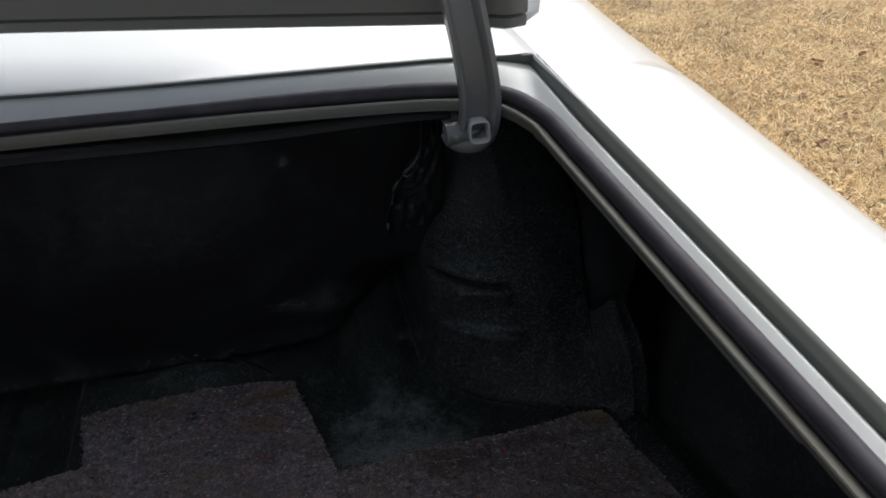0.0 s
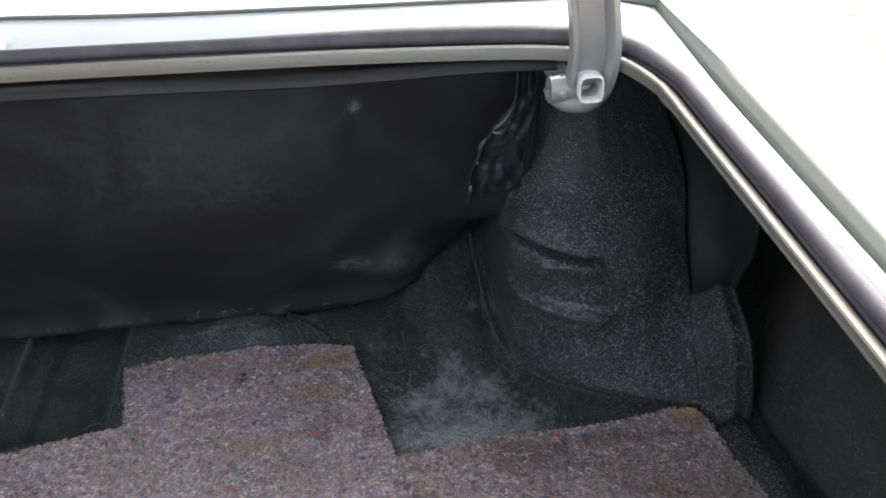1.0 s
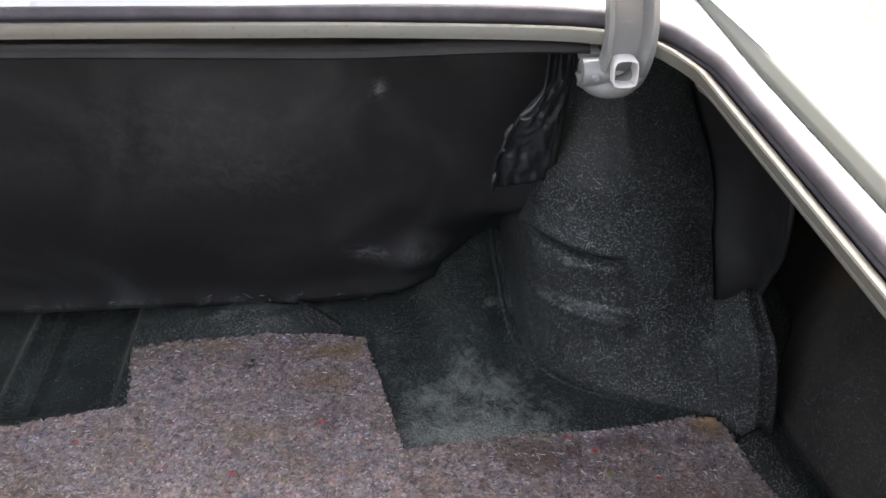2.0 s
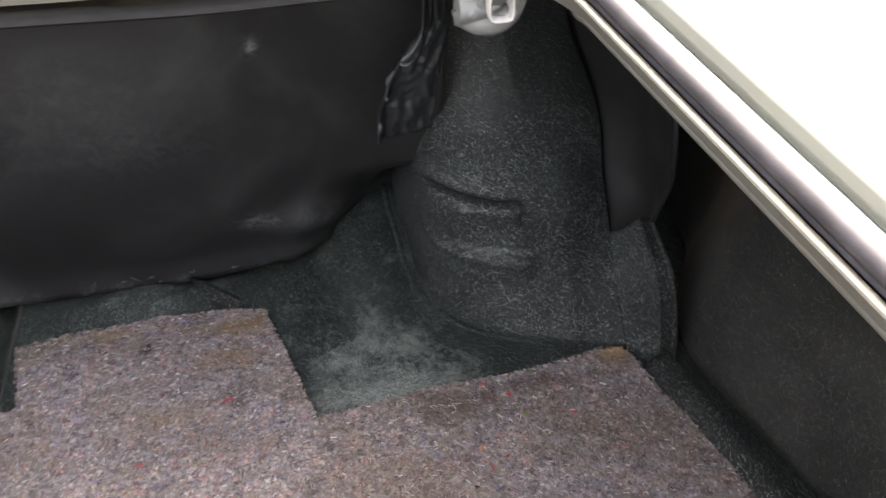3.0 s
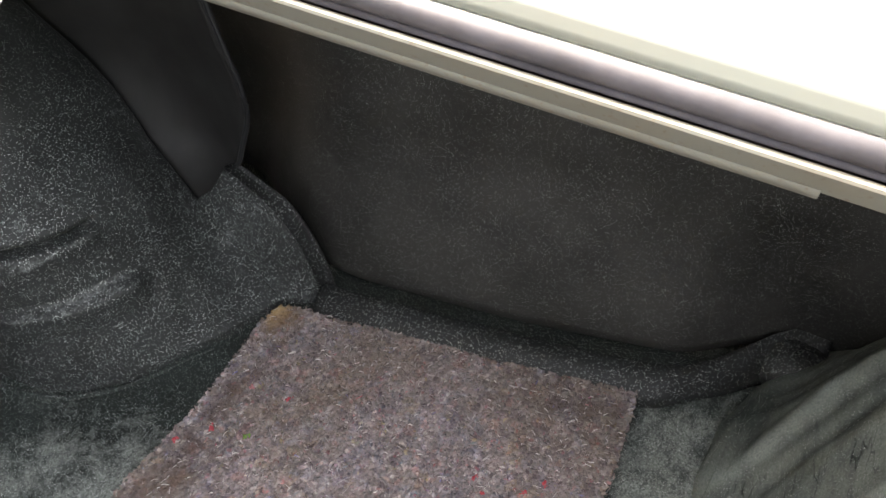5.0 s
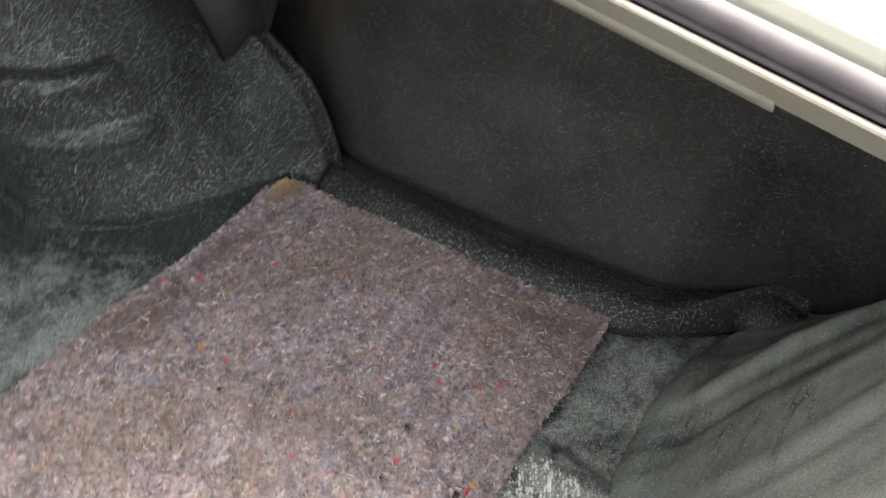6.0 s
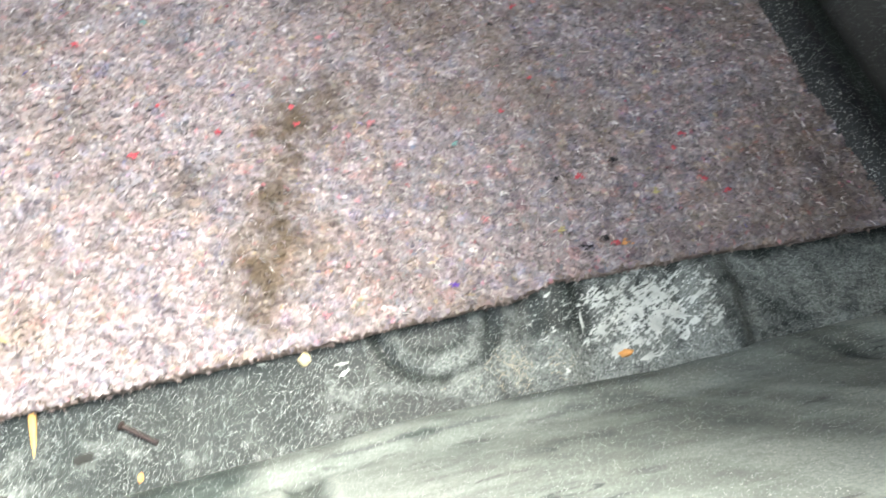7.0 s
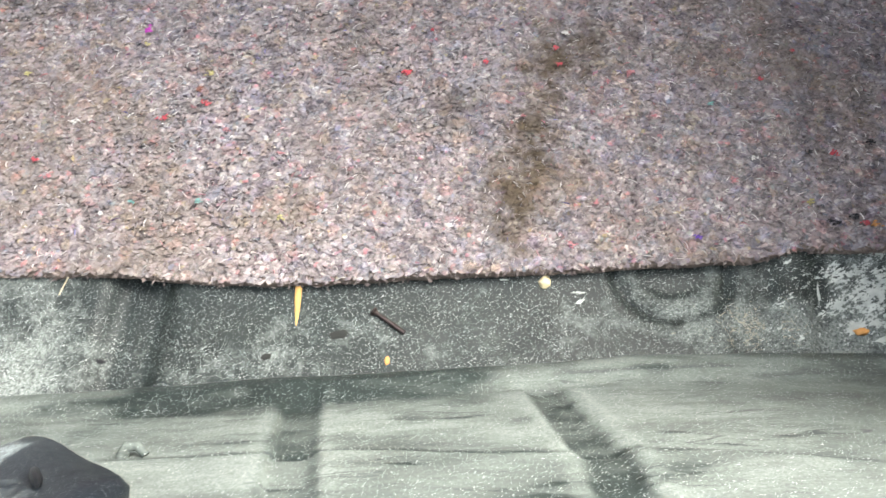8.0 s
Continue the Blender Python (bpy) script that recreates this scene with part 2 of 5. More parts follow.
def shred_mat(name, stops, stains=True):
    """Wool shreds: the rag's own colour changes from patch to patch, each shred a little off it."""
    m, nt, nodes, links, b = node_mat(name)
    geo = nodes.new("ShaderNodeNewGeometry")
    co = coords(nt)
    col = ramp(nt, geo.outputs["Random Per Island"], stops)
    if stains:
        patch = ramp(nt, noise_tex(nt, 75, 4, 0.7, co, 0.6), [(0.30, (0.093, 0.074, 0.088)), (0.42, (0.209, 0.160, 0.174)), (0.50, (0.254, 0.205, 0.199)), (0.56, (0.232, 0.211, 0.214)), (0.62, (0.301, 0.230, 0.228)), (0.72, (0.340, 0.297, 0.257))])
        rag = ramp(nt, noise_tex(nt, 48, 4, 0.7, co, 1.0), [(0.33, (0.75, 0.90, 1.15)), (0.5, (1.0, 1.0, 1.0)), (0.64, (1.06, 0.96, 0.93))])
        patch = mixc(nt, 1.0, patch, rag, "MULTIPLY")
        col = mixc(nt, 1.0, mixc(nt, 0.46, patch, col), (1.01, 1.06, 1.05), "MULTIPLY")
        worn = ramp(nt, noise_tex(nt, 26, 5, 0.7, co, 0.8), [(0.34, 0.72), (0.5, 1.0), (0.66, 1.12)])
        col = mixc(nt, 1.0, col, worn, "MULTIPLY")
        cell = nodes.new("ShaderNodeTexVoronoi")
        cell.inputs["Scale"].default_value = 210
        links.new(co, cell.inputs["Vector"])
        pick = nodes.new("ShaderNodeSeparateColor")
        links.new(cell.outputs["Color"], pick.inputs[0])
        bits = ramp(nt, pick.outputs[0], [(0.0, 0.35), (0.13, 0.45), (0.17, 0.95), (0.86, 1.0), (0.90, 1.45), (1.0, 1.7)])
        col = mixc(nt, 0.44, col, bits, "MULTIPLY")
        rags = nodes.new("ShaderNodeTexVoronoi")
        rags.inputs["Scale"].default_value = 125
        links.new(co, rags.inputs["Vector"])
        hue = nodes.new("ShaderNodeSeparateColor")
        links.new(rags.outputs["Color"], hue.inputs[0])
        other = ramp(nt, hue.outputs[1], [(0.0, (0.42, 0.40, 0.46)), (0.07, (0.62, 0.60, 0.70)), (0.11, (1.0, 1.0, 1.0)), (0.60, (1.04, 1.02, 1.04)), (0.66, (0.86, 0.84, 1.12)), (0.76, (0.98, 1.04, 1.02)), (0.82, (1.32, 0.86, 0.88)), (0.90, (1.12, 1.02, 0.74)), (0.96, (1.35, 1.32, 1.30))])
        col = mixc(nt, 0.5, col, mixc(nt, 1.0, col, other, "MULTIPLY"))
        clump = ramp(nt, noise_tex(nt, 190, 3, 0.7, co, 0.4), [(0.33, 0.70), (0.5, 1.0), (0.66, 1.2)])
        col = mixc(nt, 1.0, col, clump, "MULTIPLY")
    col = mixc(nt, 0.6, col, ramp(nt, noise_tex(nt, 1100, 3, 0.75, co), [(0.3, 0.50), (0.7, 1.08)]), "MULTIPLY")
    links.new(felt_stains(nt, co, col) if stains else col, b.inputs["Base Color"])
    b.inputs["Roughness"].default_value = 0.92
    return m


def plain(name, color, rough=0.8, metal=0.0):
    m, nt, nodes, links, b = node_mat(name)
    co = coords(nt)
    links.new(ramp(nt, noise_tex(nt, 150, 4, 0.6, co), [(0.25, tuple(c * 0.65 for c in color)), (0.8, tuple(min(1, c * 1.25) for c in color))]), b.inputs["Base Color"])
    b.inputs["Roughness"].default_value, b.inputs["Metallic"].default_value = rough, metal
    bump(nt, noise_tex(nt, 400, 2, 0.6, co), 0.2, 0.0005, b)
    return m


WHITE = painted("white_car_paint", (0.67, 0.685, 0.675), 0.28, 0.6, 0.05)
JAMB = painted("silver_white_jamb_paint", (0.49, 0.51, 0.50), 0.38, 0.3, 0.22)
SPATTER = spatter("spatter_paint", (0.011, 0.012, 0.012), (0.20, 0.22, 0.22), 0.78, 1.0, 1.0, 0.55, fine_flecks=0.95)
FLOOR = spatter("dusty_spatter_paint", (0.0165, 0.0215, 0.0195), (0.245, 0.268, 0.248), 0, 1, 1.0, 0.46, True, grain=0.20, fine_flecks=1.35, cover=1.15)
HOUSING = spatter("housing_spatter_paint", (0.0205, 0.0228, 0.0225), (0.27, 0.29, 0.285), 0, 1, 1.0, 0.48, True, grain=0.15, fine_flecks=0.95, cover=1.15)
DUSTED = spatter("thick_dust_on_spatter_paint", (0.018, 0.025, 0.023), (0.212, 0.237, 0.214), 0, 1, 0.9, 0.55, True, 3.0, 0.6, 0.9)
BLACK = smooth_black("black_panel", (0.008, 0.009, 0.0105), 0.42, 0.10)
PARTITION = smooth_black("smeared_black_panel", (0.0138, 0.0136, 0.0143), 0.46, 0.12, True, 0.30)
BLACK_MATT = smooth_black("matt_black_panel", (0.013, 0.013, 0.013), 0.6, 0.06)
SEAL = rubber("weatherstrip_rubber", (0.050, 0.047, 0.053), 0.58)
HINGE = painted("grey_hinge_paint", (0.15, 0.155, 0.152), 0.40, 0.2, 0.3)
FELT = felt_mat()
FELT_EDGE = plain("pale_felt_edge", (0.21, 0.165, 0.14), 0.95)
SHRED = shred_mat("felt_shreds", [(0.0, (0.030, 0.025, 0.028)), (0.07, (0.055, 0.045, 0.048)), (0.12, (0.15, 0.122, 0.124)), (0.25, (0.205, 0.166, 0.166)), (0.46, (0.262, 0.212, 0.205)), (0.66, (0.302, 0.246, 0.236)), (0.84, (0.350, 0.302, 0.282)),
                                  (0.93, (0.600, 0.535, 0.484)), (0.958, (0.324, 0.160, 0.160)), (0.975, (0.52, 0.13, 0.14)), (0.982, (0.150, 0.155, 0.275)), (0.989, (0.170, 0.252, 0.250)), (0.995, (0.42, 0.32, 0.13))])
THREAD = shred_mat("pale_threads", [(0.0, (0.10, 0.08, 0.08)), (0.25, (0.30, 0.26, 0.26)), (0.6, (0.55, 0.51, 0.49)), (0.92, (0.66, 0.63, 0.59)), (0.965, (0.45, 0.13, 0.15)), (0.985, (0.16, 0.15, 0.34))], False)


def lawn_mat():
    """Dry soil with matted straw over it in patches."""
    m, nt, nodes, links, b = node_mat("dry_lawn_soil")
    co = coords(nt)
    soil = ramp(nt, noise_tex(nt, 150, 4, 0.6, co), [(0.25, (0.10, 0.066, 0.034)), (0.8, (0.26, 0.18, 0.088))])
    fibre = nodes.new("ShaderNodeMapping")
    fibre.inputs["Scale"].default_value = (1.0, 0.22, 1.0)
    fibre.inputs["Rotation"].default_value = (0, 0, 0.6)
    links.new(co, fibre.inputs["Vector"])
    straw = ramp(nt, noise_tex(nt, 120, 5, 0.7, fibre.outputs[0], 1.5), [(0.34, (0.17, 0.105, 0.045)), (0.5, (0.52, 0.37, 0.18)), (0.66, (0.84, 0.65, 0.38))])
    cover = ramp(nt, noise_tex(nt, 2.5, 7, 0.7, co, 0.6), [(0.36, 0.25), (0.55, 0.95)])
    links.new(mixc(nt, cover, soil, straw), b.inputs["Base Color"])
    b.inputs["Roughness"].default_value = 1.0
    bump(nt, noise_tex(nt, 90, 5, 0.7, fibre.outputs[0], 1.0), 0.7, 0.006, b)
    return m


SOIL = lawn_mat()
TYRE = rubber("tyre_rubber", (0.02, 0.02, 0.02), 0.8)


# jamb paint darkened so that its colour carries the channel wall's shade
JAMB_WALL = painted("jamb_paint_shade_in_colour", (0.082, 0.090, 0.078), 0.6, 0.0, 0.25, (0.10, 0.09, 0.07))
# the lid's inner grey is taken darker to hold the shade in there
LID_GREY = painted("grey_lid_inner_paint_with_shade", (0.17, 0.175, 0.165), 0.5, 0.15, 0.2)
HINGE_LIGHT = painted("worn_hinge_paint", (0.48, 0.47, 0.45), 0.4, 0.2, 0.3)
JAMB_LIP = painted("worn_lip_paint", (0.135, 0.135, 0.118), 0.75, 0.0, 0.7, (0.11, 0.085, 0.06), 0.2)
SIDE_PAINT = spatter("side_wall_paint", (0.0235, 0.0230, 0.0213), (0.075, 0.070, 0.062), 0.62, 0.97, 0.30, 0.55, fine_flecks=1.0)
LOCK_PAINT = spatter("lock_paint", (0.010, 0.014, 0.019), (0.30, 0.34, 0.34), 0, 1, 0.38, 0.4, True, fine_flecks=1.25)


# ---- mesh helpers ----
def link_mesh(name, bm, material, smooth=True):
    bmesh.ops.recalc_face_normals(bm, faces=bm.faces)
    me = bpy.data.meshes.new(name)
    bm.to_mesh(me)
    bm.free()
    if smooth:
        me.shade_smooth()
        me.set_sharp_from_angle(angle=radians(42))
    me.materials.append(material)
    return new(name, me)


def part(name, bm, material, parent=None, label="", smooth=True):
    ob = link_mesh(name, bm, material, smooth)
    ob.parent = parent
    return tagged(ob, label) if label else ob


def grid(fn, us, vs):
    """A sheet of quads through fn(u, v)."""
    bm = bmesh.new()
    rows = [[bm.verts.new(fn(u, v)) for v in vs] for u in us]
    for a, b in zip(rows, rows[1:]):
        for i in range(len(a) - 1):
            bm.faces.new((a[i], a[i + 1], b[i + 1], b[i]))
    return bm


def thicken(ob, t, offset=-1.0):
    s = ob.modifiers.new("thickness", "SOLIDIFY")
    s.thickness, s.offset = t, offset
    return ob


def span(a, b, n):
    return [a + (b - a) * i / (n - 1) for i in range(n)]


def polyline(pts, n):
    """n points at even steps along a Catmull-Rom curve through pts."""
    P = [Vector(p) for p in pts]
    P = [2 * P[0] - P[1], *P, 2 * P[-1] - P[-2]]
    dense = []
    for i in range(1, len(P) - 2):
        for k in range(24):
            t = k / 24
            a, b, c, d = P[i - 1:i + 3]
            dense.append(0.5 * (2 * b + (c - a) * t + (2 * a - 5 * b + 4 * c - d) * t * t + (3 * b - a - 3 * c + d) * t ** 3))
    dense.append(P[-2])
    run = [0.0]
    for a, b in zip(dense, dense[1:]):
        run.append(run[-1] + (b - a).length)
    out, j = [], 0
    for i in range(n):
        s = run[-1] * i / (n - 1)
        while j < len(run) - 2 and run[j + 1] < s:
            j += 1
        f = (s - run[j]) / max(1e-9, run[j + 1] - run[j])
        out.append(dense[j].lerp(dense[j + 1], min(1, f)))
    return out


def curve(table, x):
    """Smooth interpolation in a short table of (x, y)."""
    if x <= table[0][0]:
        return table[0][1]
    for (a, p), (b, q) in zip(table, table[1:]):
        if x <= b:
            t = (x - a) / (b - a)
            return p + (q - p) * t * t * (3 - 2 * t)
    return table[-1][1]


def lerp_table(table, x):
    if x <= table[0][0]:
        return table[0][1]
    for (a, p), (b, q) in zip(table, table[1:]):
        if x <= b:
            return p + (q - p) * (x - a) / (b - a)
    return table[-1][1]


def tube(path, radius, sides=10, caps=True):
    """A round bar along a path; radius may be a function of the way along it."""
    bm = bmesh.new()
    rings = []
    n = len(path)
    up = Vector((0, 0, 1))
    for i, p in enumerate(path):
        d = (path[min(i + 1, n - 1)] - path[max(i - 1, 0)]).normalized()
        side = d.cross(up)
        side = side.normalized() if side.length > 1e-4 else Vector((1, 0, 0))
        top = side.cross(d)
        r = radius(i / (n - 1)) if callable(radius) else radius
        rings.append([bm.verts.new(p + r * (math.cos(a) * side + math.sin(a) * top)) for a in (2 * math.pi * k / sides for k in range(sides))])
    for a, b in zip(rings, rings[1:]):
        for k in range(sides):
            bm.faces.new((a[k], a[(k + 1) % sides], b[(k + 1) % sides], b[k]))
    if caps:
        bm.faces.new(rings[0])
        bm.faces.new(rings[-1])
    return bm


def bump_at(x, y, cx, cy, rx, ry):
    return math.exp(-((x - cx) / rx) ** 2 - ((y - cy) / ry) ** 2)


def step(a, b, x):
    t = min(1.0, max(0.0, (x - a) / (b - a)))
    return t * t * (3 - 2 * t)


# ---- ground ----
GROUND = -0.56
gx = [-60, -25, -10, -5, -3] + span(-2, 5, 60) + [8, 14, 25, 60]
gy = [-60, -25, -10, -5, -3] + span(-2, 6, 60) + [9, 15, 26, 60]
bm = grid(lambda u, v: (u, v, GROUND + 0.012 * noise.noise((u * 2.1, v * 2.1, 0)) + 0.006 * noise.noise((u * 9, v * 9, 3))), gx, gy)
tagged(link_mesh("ground", bm, SOIL), "dry trampled ground under dead straw-coloured grass", "ground", kind="structure")


def straw_field():
    """Dense tufts beside the car, thinning out over the rest of the lawn."""
    rng = np.random.default_rng(4)
    n = 190000
    x, y = rng.uniform(0.62, 3.6, n), rng.uniform(-0.8, 4.6, n)
    near = rng.random(n) < np.clip(1.7 - 0.35 * np.hypot(x - 0.6, y), 0.0, 1)
    wide, turn = 0.3 + 6.5 * rng.random(150000) ** 0.8, rng.uniform(0, 2 * np.pi, 150000)
    x, y = np.concatenate([x[near], 1.0 + wide * np.cos(turn)]), np.concatenate([y[near], 1.2 + wide * np.sin(turn)])
    n = len(x)
    a, lean, ln = rng.uniform(0, 2 * np.pi, n), rng.uniform(0.03, 0.75, n), rng.uniform(0.018, 0.055, n) * (1 + 0.25 * np.clip(np.hypot(x - 1.5, y - 1.5) - 2, 0, 4))
    w = rng.uniform(0.0008, 0.0022, n)
    dx, dy = np.cos(a), np.sin(a)
    z0 = np.full(n, GROUND + 0.004)
    mid = ln * 0.55
    bend = rng.uniform(-0.5, 0.5, n)
    d2x, d2y = np.cos(a + bend), np.sin(a + bend)
    V = np.empty((n, 5, 3))
    V[:, 0] = np.stack([x - dy * w, y + dx * w, z0], 1)
    V[:, 1] = np.stack([x + dy * w, y - dx * w, z0], 1)
    mx, my, mz = x + dx * mid, y + dy * mid, z0 + mid * lean
    V[:, 2] = np.stack([mx + dy * w, my - dx * w, mz], 1)
    V[:, 3] = np.stack([mx - dy * w, my + dx * w, mz], 1)
    V[:, 4] = np.stack([mx + d2x * ln * 0.45, my + d2y * ln * 0.45, mz + ln * 0.3 * (lean - 0.22)], 1)
    idx = np.arange(n)[:, None] * 5
    quads = (idx + [0, 1, 2, 3]).tolist()
    tris = (idx + [3, 2, 4]).tolist()
    me = bpy.data.meshes.new("dead_grass")
    me.from_pydata(V.reshape(-1, 3).tolist(), [], quads + tris)
    me.materials.append(GRASS)
    return tagged(new("dead_grass", me), "dead straw-coloured lawn grass lying flat in tufts", "grass", kind="stuff")


def grass_mat():
    m, nt, nodes, links, b = node_mat("dead_grass_blades")
    geo = nodes.new("ShaderNodeNewGeometry")
    c = ramp(nt, geo.outputs["Random Per Island"], [(0.0, (0.11, 0.065, 0.028)), (0.22, (0.42, 0.27, 0.11)), (0.5, (0.88, 0.60, 0.27)), (1.0, (0.97, 0.81, 0.50))])
    patch = ramp(nt, noise_tex(nt, 3, 4, 0.6), [(0.35, 0.80), (0.7, 1.12)])
    links.new(mixc(nt, 1.0, c, patch, "MULTIPLY"), b.inputs["Base Color"])
    b.inputs["Roughness"].default_value = 0.85
    return m


GRASS = grass_mat()
straw_field()

# ---- the car ----
CX = -0.12                      # the car's middle line
car = tagged(new("car"), "white car with its trunk lid open, parked on dry grass", "car")
car.location = (CX, 0.3, GROUND)
bpy.context.view_layer.update()


def adopt(ob, label=""):
    """Hang a mesh built in world coordinates under the car."""
    ob.parent = car
    ob.matrix_parent_inverse = car.matrix_world.inverted()
    return tagged(ob, label) if label else ob


def cpart(name, bm, material, label="", smooth=True, t=0.0, offset=-1.0):
    ob = adopt(link_mesh(name, bm, material, smooth), label)
    return thicken(ob, t, offset) if t else ob


def rim_path():
    """The flange of the trunk opening, from the middle of the deck round the corner to the tail."""
    deck_side = [(CX, 0.477, 0.413), (-0.03, 0.476, 0.413), (0.058, 0.474, 0.413), (0.14, 0.472, 0.413), (0.225, 0.467, 0.413), (0.29, 0.461, 0.413), (0.325, 0.455, 0.4125)]
    corner = [(0.350, 0.447, 0.412), (0.368, 0.434, 0.411), (0.379, 0.415, 0.410), (0.384, 0.395, 0.4105), (0.3865, 0.375, 0.4115)]
    quarter_side = [(0.424 - 0.105 * y, y, 0.376 + 0.10 * y) for y in (0.33, 0.25, 0.16, 0.08, 0.0, -0.07, -0.13)]
    tail = [(0.435, -0.20, 0.345), (0.40, -0.24, 0.335), (0.33, -0.26, 0.328), (0.15, -0.27, 0.322), (CX, -0.275, 0.32)]
    return polyline(deck_side + corner + quarter_side + tail, 220)


RIM = rim_path()
I_A = next(i for i, p in enumerate(RIM) if p.x > 0.345)             # where the corner begins
I_B = next(i for i, p in enumerate(RIM) if i > I_A and p.y < 0.375)  # and ends
I_S = next(i for i, p in enumerate(RIM) if i > I_A and p.y < 0.392)
I_E = next(i for i, p in enumerate(RIM) if i > I_A and p.y < 0.012)


def outward(i):
    d = RIM[min(i + 1, len(RIM) - 1)] - RIM[max(i - 1, 0)]
    return Vector((-d.y, d.x, 0)).normalized()


OUT = [outward(i) for i in range(len(RIM))]


def mirror(sheet):
    """The same sheet on the other side of the car, in one mesh with the first."""
    geo = bmesh.ops.duplicate(sheet, geom=sheet.verts[:] + sheet.edges[:] + sheet.faces[:])
    for v in geo["geom"]:
        if isinstance(v, bmesh.types.BMVert):
            v.co.x = 2 * CX - v.co.x
    bmesh.ops.remove_doubles(sheet, verts=sheet.verts, dist=0.0002)
    return sheet


def rim_sweep(profile, first=0, last=None):
    last = len(RIM) if last is None else last
    return grid(lambda i, k: RIM[i] + OUT[i] * profile[k][0] + Vector((0, 0, profile[k][1])), range(first, last), range(len(profile)))


# pinch flange: a bright lip that hangs below the seal, deeper and leaning outwards along the quarter
LIP = [((-0.0055, -0.0082), (0.0020, -0.0140)), ((-0.0070, -0.0078), (0.0010, -0.0140)), ((-0.0078, -0.004), (-0.0035, -0.007)), ((-0.0078, 0.0005), (-0.0070, 0.0)), ((-0.0066, 0.0022), (-0.0062, 0.0012)), ((-0.002, 0.0028), (-0.0048, 0.0010)), ((0.003, 0.0), (0.0035, -0.0028))]


def flange(i, k):
    w = step(I_A - 4, I_B + 4, i)
    (a, b), (c, d) = LIP[k]
    return RIM[i] + OUT[i] * (a + (c - a) * w) + Vector((0, 0, b + (d - b) * w))


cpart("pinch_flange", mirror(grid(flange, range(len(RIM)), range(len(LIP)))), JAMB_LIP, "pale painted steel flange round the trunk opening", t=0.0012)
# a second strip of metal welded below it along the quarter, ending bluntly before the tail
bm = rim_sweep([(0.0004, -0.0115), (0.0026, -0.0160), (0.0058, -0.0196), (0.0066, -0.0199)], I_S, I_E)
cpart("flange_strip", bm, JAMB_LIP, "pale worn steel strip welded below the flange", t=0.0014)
# weatherstrip: a round bulb on a flat foot
bulb = [(0.0100 * math.cos(a), 0.0088 * math.sin(a)) for a in (math.radians(d) for d in range(-60, 241, 20))][::-1]
SECTION = [(-0.009, -0.010)] + bulb + [(0.010, -0.010)]


def seal(i, k):
    slim = 0.62 + 0.26 * step(0.02, 0.26, RIM[i].x) - 0.20 * step(I_A, I_B, i)
    a, h = SECTION[k]
    return RIM[i] + OUT[i] * (0.0125 - 0.0022 * step(I_A, I_B, i) + a * slim) + Vector((0, 0, 0.0035 + (h + 0.0022) * slim))


bm = grid(seal, range(len(RIM)), range(len(SECTION)))
cpart("weatherstrip", mirror(bm), SEAL, "black rubber weatherstrip pressed onto the flange", t=0.0008)
# black brace below the deck's flange
bm = grid(lambda x, k: (x, 0.477 - [0.0, 0.010, 0.013, 0.011, 0.0, -0.06][k] - 0.018 * step(-0.15, 0.36, x), 0.3975 - [0.0, 0.002, 0.004, 0.0055, 0.006, 0.006][k] + 0.006 * step(0.10, 0.28, x)), span(2 * CX - 0.32, 0.32, 40), range(6))
cpart("deck_brace", bm, BLACK_MATT, "black steel brace under the deck's edge", t=0.001)

STEP = [(-0.12, 0.546, 0.430), (-0.014, 0.536, 0.430), (0.13, 0.528, 0.431), (0.239, 0.523, 0.432), (0.339, 0.519, 0.432), (0.39, 0.512, 0.432), (0.425, 0.505, 0.4325)]
STEP_LINE = polyline(STEP, 60)


def deck_edge(x):
    x = max(-0.12, min(0.425, x))
    for a, b in zip(STEP_LINE, STEP_LINE[1:]):
        if x <= b.x + 1e-6:
            return a.lerp(b, (x - a.x) / max(1e-6, b.x - a.x))
    return STEP_LINE[-1].copy()


def wall_foot(y):
    return Vector((0.4665 - 0.11 * y, y, 0.3685 + 0.107 * y))


def wall_crest(y):
    return Vector((0.4765 - 0.11 * y, y, 0.3785 + 0.11 * y))


def channel_outer(i):
    p = RIM[i]
    if i < I_A:
        e = deck_edge(p.x)
        return Vector((p.x, e.y, e.z - 0.003))
    if i < I_B:
        k = (i - I_A) / (I_B - I_A)
        if k < 0.55:
            e = deck_edge(RIM[I_A].x + (0.418 - RIM[I_A].x) * k / 0.55)
            return Vector((e.x, e.y, e.z - 0.003 - 0.008 * (k / 0.55) ** 2))
        t = (k - 0.55) / 0.45
        e = deck_edge(0.418)
        return Vector((e.x, e.y, e.z - 0.011)).lerp(wall_foot(RIM[I_B].y), t)
    if p.y > -0.15:
        return wall_foot(p.y)
    return p + OUT[i] * 0.034 + Vector((0, 0, 0.002))


def channel(i, k):
    a = RIM[i] + OUT[i] * (0.019 - 0.003 * step(I_A, I_B, i)) + Vector((0, 0, -0.006))
    t = k / 8
    q = a.lerp(channel_outer(i), t)
    w = step(I_A - 10, I_B, i)
    q.z -= 0.012 * (1 - 0.6 * w) * math.sin(math.pi * min(1.0, t * 1.15)) * (1 - t) + 0.003 * math.sin(math.pi * t) * w
    return q


bm = grid(channel, range(len(RIM)), range(9))
cpart("drip_channel", mirror(bm), JAMB, "dusty silver-white water channel round the trunk opening", t=0.001)


